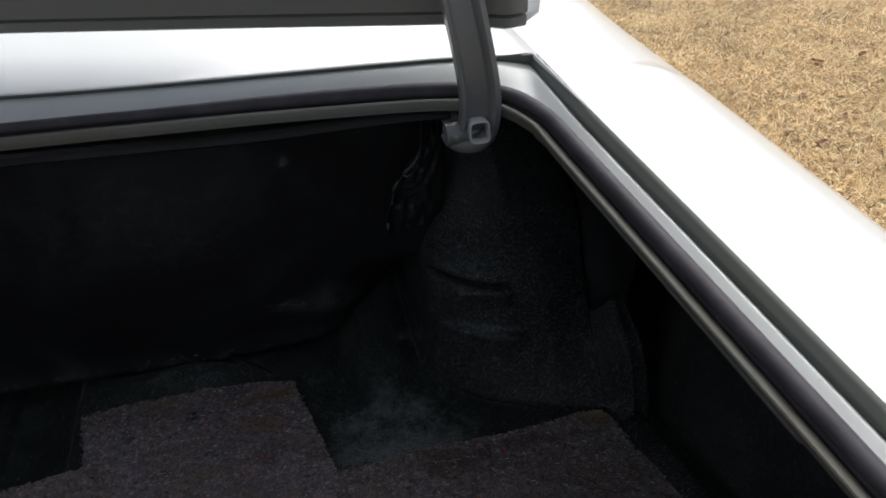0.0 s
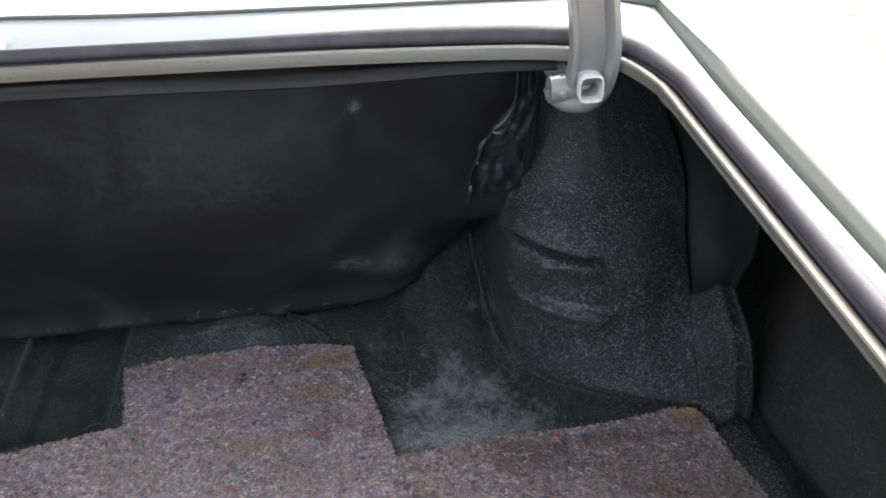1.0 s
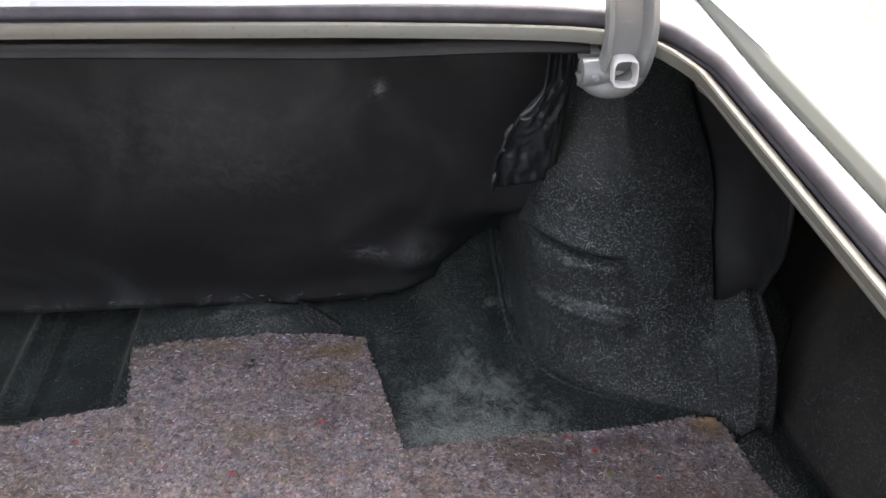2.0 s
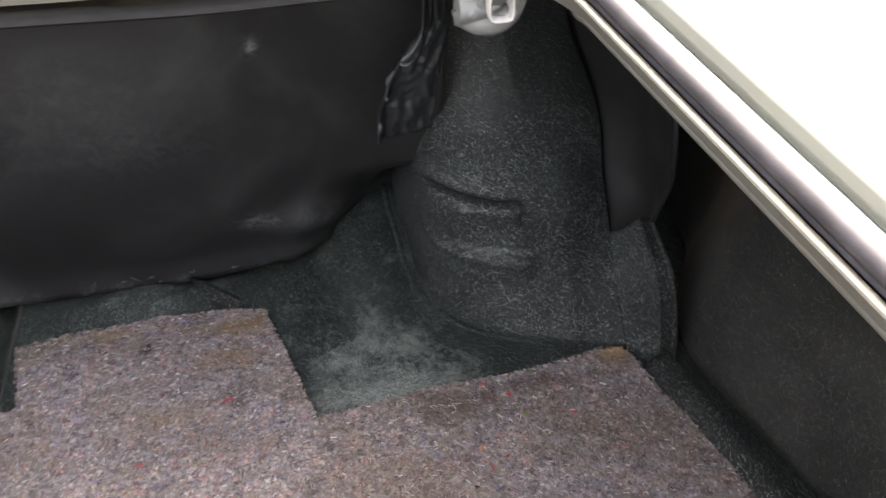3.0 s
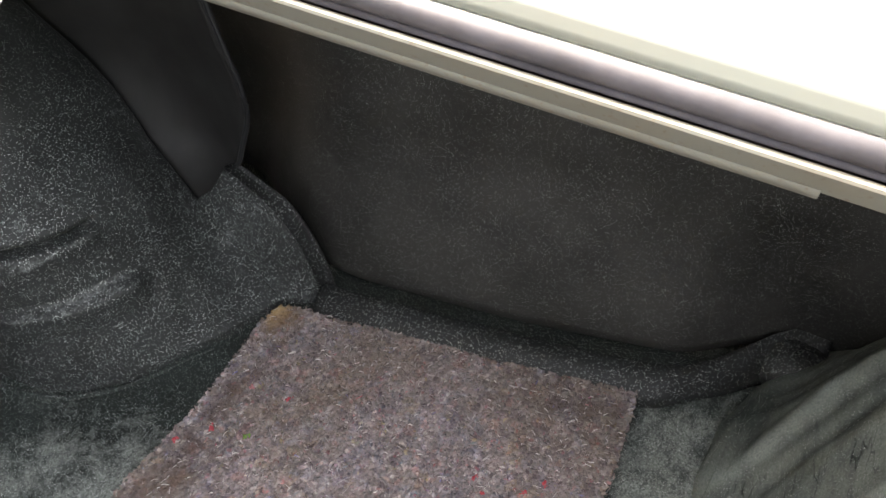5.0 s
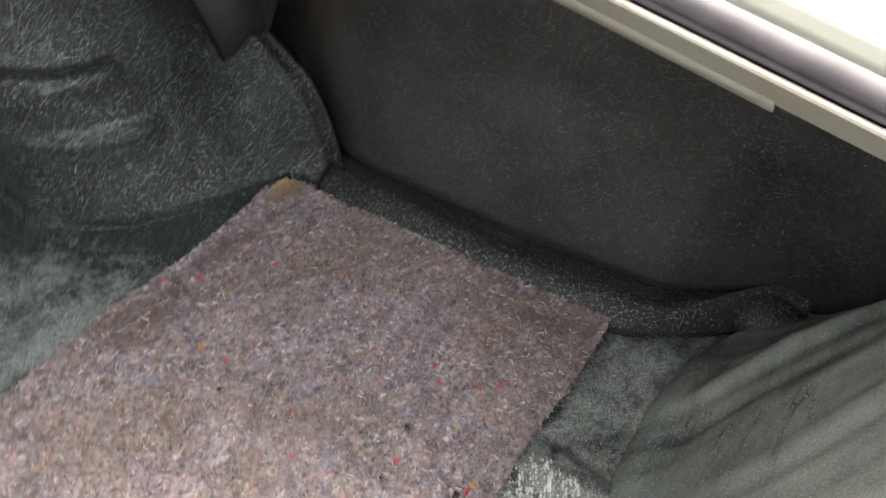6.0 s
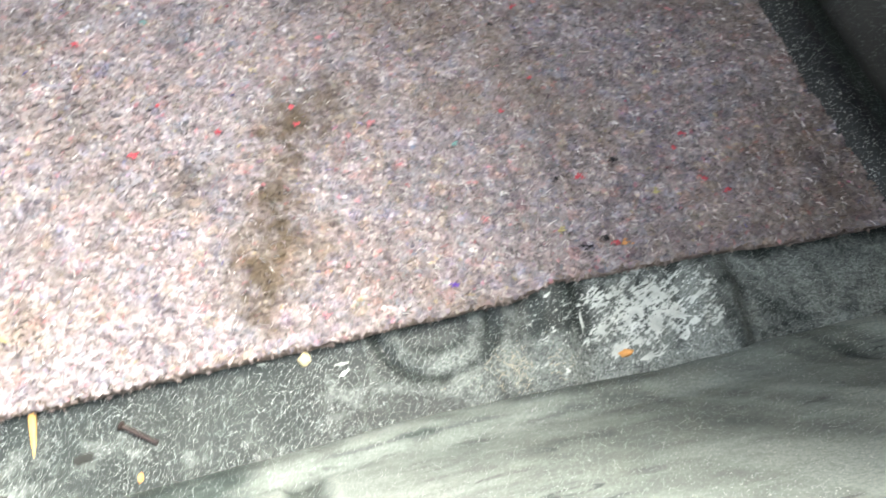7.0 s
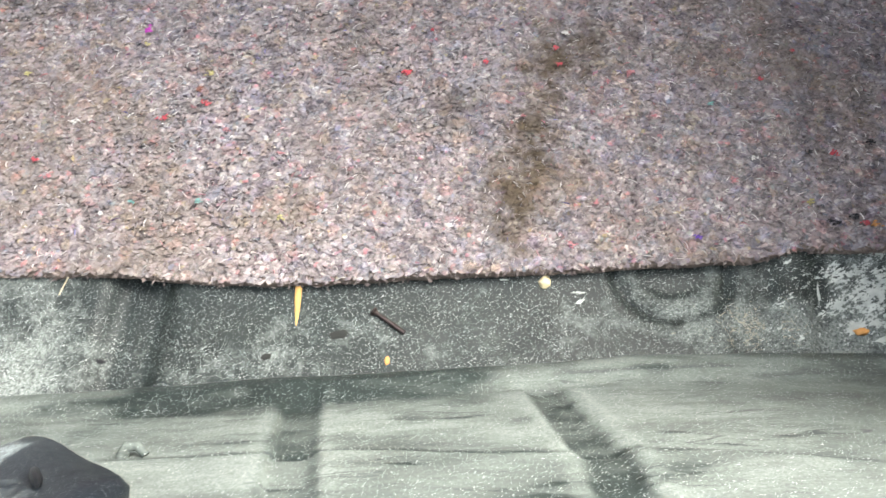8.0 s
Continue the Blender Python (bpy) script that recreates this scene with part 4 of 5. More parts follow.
# wheel housing: its foot on the floor, and its outline 14 cm up
FOOT = polyline([(0.31, 0.86, 0), (0.306, 0.709, 0), (0.308, 0.656, 0), (0.314, 0.577, 0), (0.331, 0.533, 0), (0.366, 0.496, 0), (0.410, 0.472, 0), (0.455, 0.449, 0), (0.482, 0.441, 0), (0.507, 0.432, 0)], 400)
SHOULDER = polyline([(0.318, 0.86, 0), (0.316, 0.72, 0), (0.318, 0.60, 0), (0.330, 0.560, 0), (0.361, 0.534, 0), (0.402, 0.523, 0), (0.45, 0.531, 0), (0.485, 0.546, 0), (0.513, 0.567, 0)], 400)
LEAN = Vector((0.22, 0.97, 0))      # the way in which the housing domes over
BACK = [(0.140, 0.0), (0.148, 0.005), (0.158, 0.015), (0.172, 0.031), (0.19, 0.049), (0.21, 0.064), (0.235, 0.077), (0.27, 0.088), (0.34, 0.10)]


def along(line, f):
    f = max(0.0, min(1.0, f)) * 399
    i = min(398, int(f))
    return line[i].lerp(line[i + 1], f - i)


def wb(f):
    return along(FOOT, f)


def groove(f, z):
    """Two pressed grooves across the front of the dome."""
    along1 = step(0.44, 0.52, f) * (1 - step(0.760, 0.785, f))
    along2 = step(0.48, 0.58, f) * (1 - step(0.775, 0.825, f))
    z1 = lerp_table([(0.45, 0.122), (0.51, 0.1355), (0.54, 0.1412), (0.57, 0.1445), (0.60, 0.1452), (0.66, 0.1430), (0.72, 0.1392), (0.78, 0.1385)], f)
    z2 = lerp_table([(0.50, 0.078), (0.57, 0.0812), (0.63, 0.0815), (0.69, 0.0797), (0.82, 0.0775)], f) - 0.004
    low1, low2 = z - z1 + 0.0095, z - z2
    g = 0.0100 * along1 * math.exp(-((z - z1) / 0.0026) ** 2) - 0.0075 * along1 * math.exp(-(low1 / (0.0065 if low1 > 0 else 0.017)) ** 2)
    return g - 0.0100 * along2 * math.exp(-(low2 / (0.0062 if low2 > 0 else 0.018)) ** 2) + 0.002 * along2 * math.exp(-((z - z2 - 0.014) / 0.006) ** 2)


def housing(u, z):
    s = (min(max(z, 0.0), 0.14) / 0.14) ** 0.85
    b = along(FOOT, u).lerp(along(SHOULDER, u), s) + LEAN * lerp_table(BACK, z)
    b.x -= 0.045 * step(0.165, 0.30, z) * step(0.5, 1.0, u)
    g = groove(u, z) + 0.003 * noise.noise((u * 9, z * 9, 2)) + 0.0012 * noise.noise((u * 30, z * 30, 7))
    return (b.x + LEAN.x * 0.93 * g, b.y + LEAN.y * 0.93 * g, z - 0.36 * g)


HZ = span(-0.012, 0.22, 190) + span(0.225, 0.34, 16)
bm = grid(housing, span(0.10, 1, 170), HZ)


def housing_dust_and_sheen(x, y, z):
    # besides dust, depth is raised to paint the dome's sheen and ledge highlights
    d = 0.0 + 0.26 * math.exp(-((z - 0.160) / 0.020) ** 2) * bump_at(x, 0, 0.36, 0, 0.06, 1) + 0.16 * step(0.43, 0.50, x)
    d += bump_at(x, 0, 0.365, 0, 0.050, 1) * (0.44 * math.exp(-((z - 0.0835) / 0.005) ** 2) + 0.36 * math.exp(-((z - 0.133) / 0.0045) ** 2))
    return d - 0.36 * step(0.18, 0.215, z)


lay_dust(cpart("wheel_housing", bm, HOUSING, "spatter-painted domed wheel housing with two pressed grooves", t=0.0012), housing_dust_and_sheen)
bm = grid(lambda u, z: (2 * CX - housing(u, z)[0], *housing(u, z)[1:]), span(0.10, 1, 30), span(-0.012, 0.34, 26))
cpart("wheel_housing", bm, SPATTER, "spatter-painted domed wheel housing", t=0.0012)

# sealed seam where the housing stands on the floor
bm = tube([wb(f) + Vector((-0.010 + 0.004 * step(0.5, 0.65, f), -0.004, floor_z(*(wb(f) + Vector((-0.010, -0.004, 0)))[:2]) + 0.001)) for f in span(0.12, 0.86, 70)], lambda t: 0.0042 * math.sqrt(max(0.0, 1 - t)) + 0.0003, 8)
lay_dust(cpart("housing_seam", bm, FLOOR, "raised sealed seam round the foot of the wheel housing"), lambda x, y, z: 0.14)

# gusset plate that closes the housing towards the side wall, with a folded flange
FOLD = polyline([(0.531, 0.403, -0.012), (0.530, 0.417, 0.05), (0.528, 0.442, 0.090), (0.526, 0.490, 0.121)], 40)
FLANGE = polyline([(0.545, 0.396, -0.012), (0.544, 0.410, 0.045), (0.543, 0.434, 0.087), (0.541, 0.460, 0.104), (0.540, 0.487, 0.119)], 40)
TIP = 0.084                         # height at which the plate leaves the housing


def gusset(u, i):
    a = Vector(housing(1.0, -0.012 + (TIP + 0.012) * i / 39))
    q = a.lerp(FOLD[i], u)
    return q + Vector((0, 0.002 * noise.noise((u * 4, i * 0.1, 0)) - 0.004 * math.sin(math.pi * u), 0))


bm = grid(gusset, span(0, 1, 40), range(40))
lay_dust(cpart("gusset_plate", bm, HOUSING, "spatter-painted gusset plate beside the wheel housing", t=0.0012), housing_dust_and_sheen)
bm = grid(lambda i, k: FOLD[i].lerp(FLANGE[i], [0.0, 0.15, 0.85, 1.0][k]) + Vector((0, [0.0, 0.003, 0.003, -0.003][k], 0)), range(40), range(4))
cpart("gusset_flange", bm, SPATTER, "folded rear flange of the gusset plate", t=0.0015)
cpart("gusset_edge", tube(FLANGE, 0.0022, 8), SPATTER, "rolled steel edge of the gusset plate")
# smooth dark pocket behind the gusset, with a sealed seam along the side wall
BEAD = polyline([(0.512, 0.513, 0.080), (0.528, 0.499, 0.100), (0.539, 0.486, 0.118), (0.535, 0.468, 0.152), (0.530, 0.450, 0.190), (0.528, 0.449, 0.225), (0.527, 0.455, 0.25), (0.520, 0.465, 0.33)], 40)


def pocket(i, u):
    b = BEAD[i]
    inner = Vector(housing(1.0, b.z)) + Vector((0.004, 0.016, 0))
    q = b.lerp(inner, u)
    q.x += 0.022 * math.sin(math.pi * u) * step(0.085, 0.14, b.z)
    return q


cpart("brace_panel", grid(pocket, range(40), span(0, 1, 16)), BLACK_MATT, "smooth black pocket between housing and side wall", t=0.001)
cpart("brace_edge", tube(BEAD, lambda t: 0.0025, 8), BLACK, "sealed black seam of the pocket")


# seat-back partition
def partition(x, s):
    z = 0.004 + 0.41 * s
    y = 0.645 - 0.235 * max(0.0, z - 0.03) - 0.006 * (1 - step(0.0, 0.05, z)) + 0.10 * step(0.16, 0.34, x) * (1 - 0.95 * step(0.05, 0.13, z))
    if z < 0.12:
        y -= 0.03 * bump_at(x, z, 0.22, 0.06, 0.06, 0.03)
    y += 0.006 * noise.noise((x * 4, z * 5, 1)) + 0.0015 * noise.noise((x * 16, z * 14, 6))
    edge = (1 - step(0.0, 0.03, s)) * 0.003 * noise.noise((x * 55, 0, 2))
    return (x, y, z + 0.02 * step(0.0, 0.3, x) * (1 - s) + edge)


bm = grid(partition, span(-0.86, -0.31, 16) + span(-0.30, 0.345, 130), span(0, 1, 60))
def smears(x, y, z):
    # besides smears: pale glints painted along the foot, a faint sheen higher up
    d = 0.7 * bump_at(x, z, 0.156, 0.309, 0.006, 0.008) + 0.55 * bump_at(x, z, 0.142, 0.083, 0.022, 0.009) + 0.07 * bump_at(x, z, 0.04, 0.20, 0.06, 0.025) + 0.07 * bump_at(x, z, -0.05, 0.25, 0.16, 0.08)
    return d + 0.3 * step(0.022, 0.006, z) * step(0.2, 0.5, noise.noise((x * 30, 2, 0)) + 0.35) + 0.35 * bump_at(x, z, 0.21, 0.075, 0.03, 0.02)


lay_dust(cpart("seat_back_partition", bm, PARTITION, "smooth black partition panel with dusty smears, painted glints and a frayed foot", t=0.002, offset=1.0), smears)

# torn lower edge of the partition
# greyer than the panel, so that the shreds' colour stands in for glints
FRAYED = smooth_black("frayed_gloss", (0.05, 0.053, 0.056), 0.25, 0.3)
rng = random.Random(5)
for x in (-0.164, -0.05, -0.02, -0.004, 0.012, 0.021, 0.058, 0.105):
    z = 0.010 + 0.010 * rng.random() + 0.02 * step(0.0, 0.3, x)
    y = partition(x, max(0.0, (z - 0.004) / 0.41))[1] - 0.003
    pts = [(x + rng.uniform(0.002, 0.006) * (i - 1), y + rng.gauss(0, 0.001), z + rng.gauss(0, 0.0018)) for i in range(3)]
    cpart("torn_shred", tube(polyline(pts, 8), lambda t: 0.0004 + 0.0013 * math.sin(math.pi * t), 6), FRAYED, "glossy torn shred along the partition's foot")

# torn glossy sheet hanging below the deck beside the hinge
FLAP = [(0.304, 0.326, 0.400), (0.299, 0.328, 0.345), (0.280, 0.322, 0.318), (0.266, 0.319, 0.294), (0.260, 0.316, 0.270), (0.258, 0.311, 0.240)]


def flap(k, u):
    a, b, z = (lerp_table([(j, f[n]) for j, f in enumerate(FLAP)], k) for n in range(3))
    roll = 0.010 * math.exp(-(u / 0.10) ** 2)
    return (a * (1 - u) + b * u, 0.510 + 0.010 * u * u - roll + 0.005 * noise.noise((k * 1.3, u * 5, 0)) + 0.003 * noise.noise((k * 4, u * 9, 2)), z + 0.004 * noise.noise((k, u * 4, 3)))


bm = grid(flap, span(0, 5, 50), span(0, 1, 26))
flap_ob = cpart("hanging_flap", bm, BLACK, "glossy black torn sheet hanging below the deck", t=0.002)
GLINT = smooth_black("crinkled_gloss", (0.03, 0.032, 0.034), 0.12, 0.3)
for pts in (((0.2986, 0.499, 0.342), (0.2875, 0.496, 0.328), (0.2783, 0.496, 0.32), (0.284, 0.494, 0.318), (0.2916, 0.496, 0.322)), ((0.2731, 0.497, 0.3125), (0.2677, 0.496, 0.3042), (0.2666, 0.496, 0.2977)),
            ((0.2652, 0.497, 0.2892), (0.2659, 0.496, 0.2844)), ((0.2602, 0.498, 0.2628), (0.2581, 0.497, 0.2532))):
    crinkle = link_mesh("crinkle", tube(polyline(pts, 14), lambda t: 0.0006 + 0.0016 * math.sin(math.pi * t), 8), GLINT)
    crinkle.parent = flap_ob
    tagged(crinkle, "shiny crinkled fold")

# small bent tab at the foot of the partition
TAB_TOP, TAB_FOOT = ((0.056, 0.632, 0.013), (0.106, 0.590, 0.007)), ((0.062, 0.610, -0.008), (0.107, 0.572, -0.008))
bm = grid(lambda u, k: Vector(TAB_TOP[0]).lerp(Vector(TAB_TOP[1]), u).lerp(Vector(TAB_FOOT[0]).lerp(Vector(TAB_FOOT[1]), u), (0, 0.04, 0.5, 1)[k]) + Vector((0, (0.004, 0, 0.003, 0)[k], 0.002 * math.sin(3 * u))), span(0, 1, 10), range(4))
cpart("bent_tab", bm, SPATTER, "small bent black steel tab on the floor", t=0.0015)

# unseen sheet, added to close the car below and ahead of the trunk against light
UNDER = [(0.72, 0.31), (0.95, 0.31), (1.22, 0.31), (1.25, 0.28), (1.24, 0.0), (1.20, -0.08), (0.8, -0.10), (0.2, -0.10), (-0.28, -0.06)]
bm = grid(lambda x, k: (x, *UNDER[k]), span(2 * CX - 0.62, 0.62, 14), range(len(UNDER)))
cpart("light_stop_sheet", bm, BLACK_MATT, "unseen black sheet that keeps light out of the trunk", t=0.002)

# wheels, hidden under the body
for wx in (0.52, 2 * CX - 0.52):
    prof = [(0.10, 0.18), (0.10, 0.27), (0.08, 0.30), (0.0, 0.31), (-0.08, 0.30), (-0.10, 0.27), (-0.10, 0.18)]
    bm = grid(lambda a, k: (wx + prof[k][0], 0.90 + prof[k][1] * math.cos(a), GROUND + 0.31 + prof[k][1] * math.sin(a)), span(0, 2 * math.pi, 40), range(7))
    cpart("wheel", bm, TYRE, "black rubber tyre", t=0.004)

# ---- felt mat on the floor ----
FRONT = [(-0.80, 0.38), (-0.45, 0.425), (-0.224, 0.463), (-0.114, 0.485), (-0.129, 0.575), (-0.093, 0.581), (0.013, 0.590), (0.091, 0.585), (0.132, 0.576), (0.170, 0.406), (0.287, 0.418), (0.366, 0.418), (0.449, 0.427), (0.476, 0.432), (0.497, 0.428), (0.507, 0.405)]
RIGHT = [(0.508, 0.382), (0.518, 0.336), (0.541, 0.265), (0.550, 0.185), (0.569, 0.10)]
REAR = [(0.560, 0.097), (0.50, 0.089), (0.444, 0.085), (0.375, 0.076), (0.318, 0.069), (0.284, 0.057), (0.217, 0.046), (0.147, 0.033), (0.072, 0.021), (0.051, 0.017), (-0.010, 0.006), (-0.073, 0.0), (-0.13, -0.001), (-0.20, -0.011), (-0.45, -0.05), (-0.80, -0.10)]


def mat_outline(stepsize=0.006):
    pts = FRONT + RIGHT + REAR
    out = []
    for (ax, ay), (bx, by) in zip(pts, pts[1:] + pts[:1]):
        n = max(1, int(math.hypot(bx - ax, by - ay) / stepsize))
        for i in range(n):
            x, y = ax + (bx - ax) * i / n, ay + (by - ay) * i / n
            w = 0.0016
            out.append((x + w * noise.noise((x * 90, y * 90, 1)), y + w * noise.noise((x * 90, y * 90, 7))))
    return out


def inside(x, y, poly):
    hit = False
    for (ax, ay), (bx, by) in zip(poly, poly[1:] + poly[:1]):
        if (ay > y) != (by > y) and x < (bx - ax) * (y - ay) / (by - ay) + ax:
            hit = not hit
    return hit


def mat_z(x, y):
    return 0.0005 + 0.0015 * noise.noise((x * 7, y * 7, 0)) + 0.0007 * noise.noise((x * 70, y * 70, 2)) + 0.0006 * noise.noise((x * 190, y * 190, 4))


OUTLINE = mat_outline()
bm = bmesh.new()

def inset(i, d):
    """A point of the outline moved inwards by d."""
    (ax, ay), (bx, by), (x, y) = OUTLINE[i - 2], OUTLINE[(i + 2) % len(OUTLINE)], OUTLINE[i]
    n = Vector((-(by - ay), bx - ax, 0)).normalized()
    return Vector((x, y, 0)) - n * d


def turn_sign():
    (ax, ay), (bx, by) = OUTLINE[0], OUTLINE[1]
    q = Vector(((ax + bx) / 2 - (by - ay), (ay + by) / 2 + bx - ax, 0))
    return -1 if inside(q.x, q.y, OUTLINE) else 1


SIGN = turn_sign()
n = len(OUTLINE)
rings = []
for d, z in ((0.0045, -0.0013), (0.0022, -0.0018), (0.0006, -0.0032), (0.0, -0.0055), (0.0008, -0.0095)):
    rings.append([bm.verts.new(inset(i, SIGN * d) + Vector((0, 0, z + (mat_z(*OUTLINE[i]) if z > -0.009 else 0)))) for i in range(n)])
edges = [bm.edges.new((a, b)) for a, b in zip(rings[0], rings[0][1:] + rings[0][:1])]
bmesh.ops.triangle_fill(bm, edges=edges, use_beauty=True)
for a, b in zip(rings, rings[1:]):
    for i in range(n):
        f = bm.faces.new((a[i], a[(i + 1) % n], b[(i + 1) % n], b[i]))
        f.material_index = 1
mat_ob = link_mesh("felt_mat", bm, FELT, False)
mat_ob.data.materials.append(FELT_EDGE)
mat = tagged(mat_ob, "mauve-grey recycled rag felt mat, stained, ragged at the cut edges", "mat")


def in_mat(x, y):
    poly = FRONT + RIGHT + REAR
    hit = np.zeros(len(x), bool)
    for (ax, ay), (bx, by) in zip(poly, poly[1:] + poly[:1]):
        if ay != by:
            hit ^= ((ay > y) != (by > y)) & (x < (bx - ax) * (y - ay) / (by - ay) + ax)
    return hit


def shred_mesh(name, n, length, width, height, spread, seed, arch=1.0):
    """Short curled strips lying on the mat, each an island of four faces."""
    rng = np.random.default_rng(seed)
    x, y = rng.uniform(-0.31, 0.575, n), rng.uniform(-0.035, 0.597, n)
    keep = in_mat(x, y)
    x, y = x[keep], y[keep]
    n = len(x)
    base = np.array([mat_z(a, b) for a, b in zip(x, y)])
    head = 0.35 + 0.3 * np.sin(x * 9 + y * 5) + rng.normal(0, spread, n)
    ln, w, h = rng.uniform(*length, n), rng.uniform(*width, n), rng.uniform(*height, n)
    curl, roll = rng.normal(0, 0.7, n), rng.normal(0, 0.0003, n)
    V = np.empty((n, 10, 3))
    px, py = x - np.cos(head) * ln / 2, y - np.sin(head) * ln / 2
    for k in range(5):
        a = head + curl * (k / 4 - 0.5)
        taper = w * (0.5, 0.95, 1.0, 0.9, 0.4)[k] * rng.uniform(0.6, 1.25, n)
        z = base + h * (0.15 + arch * math.sin(math.pi * k / 4))
        V[:, 2 * k] = np.stack([px - np.sin(a) * taper / 2, py + np.cos(a) * taper / 2, z + roll], 1)
        V[:, 2 * k + 1] = np.stack([px + np.sin(a) * taper / 2, py - np.cos(a) * taper / 2, z - roll], 1)
        px, py = px + np.cos(a) * ln / 4, py + np.sin(a) * ln / 4
    idx = np.arange(n)[:, None] * 10
    faces = np.concatenate([idx + [2 * k, 2 * k + 1, 2 * k + 3, 2 * k + 2] for k in range(4)])
    me = bpy.data.meshes.new(name)
    me.from_pydata(V.reshape(-1, 3).tolist(), [], faces.tolist())
    me.shade_smooth()
    return me


for name, n, ln, w, h, spread, seed, material, label in (
        ("pile", 140000, (0.0020, 0.0060), (0.0013, 0.0036), (0.00005, 0.00075), 0.7, 3, SHRED, "matted mauve, grey and brown wool pile"),
        ("fuzz", 15000, (0.0022, 0.0075), (0.00016, 0.00050), (0.0005, 0.0014), 1.4, 9, THREAD, "fine pale fuzz standing out of the felt")):
    me = shred_mesh(name, n, ln, w, h, spread, seed)
    me.materials.append(material)
    ob = new(name, me)
    ob.parent = mat
    tagged(ob, label, kind="stuff")


def edge_shreds():
    """Shreds that hang over the cut rim of the mat."""
    rng = random.Random(12)
    bm = bmesh.new()
    for x, y in OUTLINE:
        if not -0.31 < x < 0.58:
            continue
        for k in range(6):
            a, z = rng.uniform(0, 6.28), rng.uniform(-0.005, 0.0004)
            ln, w = rng.uniform(0.002, 0.0055), rng.uniform(0.0008, 0.002)
            c = Vector((x + rng.gauss(0, 0.0010), y + rng.gauss(0, 0.0010), z))
            d, e = Vector((math.cos(a), math.sin(a), rng.gauss(0, 0.5))) * ln / 2, Vector((-math.sin(a), math.cos(a), rng.gauss(0, 0.8))) * w / 2
            bm.faces.new([bm.verts.new(v) for v in (c - d, c - e, c + d, c + e)])
    return bm


EDGE_WOOL = shred_mat("edge_wool", [(0.0, (0.13, 0.10, 0.095)), (0.5, (0.20, 0.16, 0.145)), (0.9, (0.28, 0.23, 0.20)), (1.0, (0.42, 0.37, 0.32))], False)
ob = part("ragged_edge", edge_shreds(), EDGE_WOOL, mat, "ragged pale shreds along the cut edge")
tagged(ob, "ragged pale shreds along the cut edge", kind="stuff")

RED, PINK, GREEN = plain("red_wool", (0.40, 0.06, 0.075), 0.95), plain("pink_wool", (0.38, 0.16, 0.17), 0.95), plain("green_wool", (0.12, 0.20, 0.045), 0.95)
PURPLE, MAGENTA, DARK = plain("purple_wool", (0.10, 0.05, 0.26), 0.95), plain("magenta_wool", (0.36, 0.04, 0.30), 0.95), plain("black_wool", (0.012, 0.012, 0.014), 0.95)
WHITE_WOOL, TEAL = plain("white_wool", (0.48, 0.46, 0.43), 0.95), plain("teal_wool", (0.14, 0.27, 0.25), 0.95)


def tuft(x, y, material, size, angle, label, long=1.0):
    """A small knot of torn wool: short curled shreds lying over one another."""
    rng = random.Random(int(x * 4000 + y * 7000))
    bm = bmesh.new()
    for k in range(11):
        a = angle + rng.gauss(0, 0.55)
        c = Vector((x + rng.gauss(0, size * 0.28 * long) * math.cos(angle), y + rng.gauss(0, size * 0.26), 0.0022 + rng.uniform(0, 0.0009)))
        ln, w, bend = size * rng.uniform(0.45, 0.95), size * rng.uniform(0.16, 0.36), rng.gauss(0, 0.6)
        last = None
        for i in range(5):
            t = i / 4 - 0.5
            b = a + bend * t
            p = c + Vector((math.cos(b) * ln * t, math.sin(b) * ln * t, 0.0006 * (0.25 - t * t) * 4))
            side = Vector((-math.sin(b), math.cos(b), rng.gauss(0, 0.25))) * w * (0.35, 0.9, 1.0, 0.85, 0.3)[i] / 2
            pair = (bm.verts.new(p + side), bm.verts.new(p - side))
            if last:
                bm.faces.new((last[0], last[1], pair[1], pair[0]))
            last = pair
    part("tuft", bm, material, mat, label)


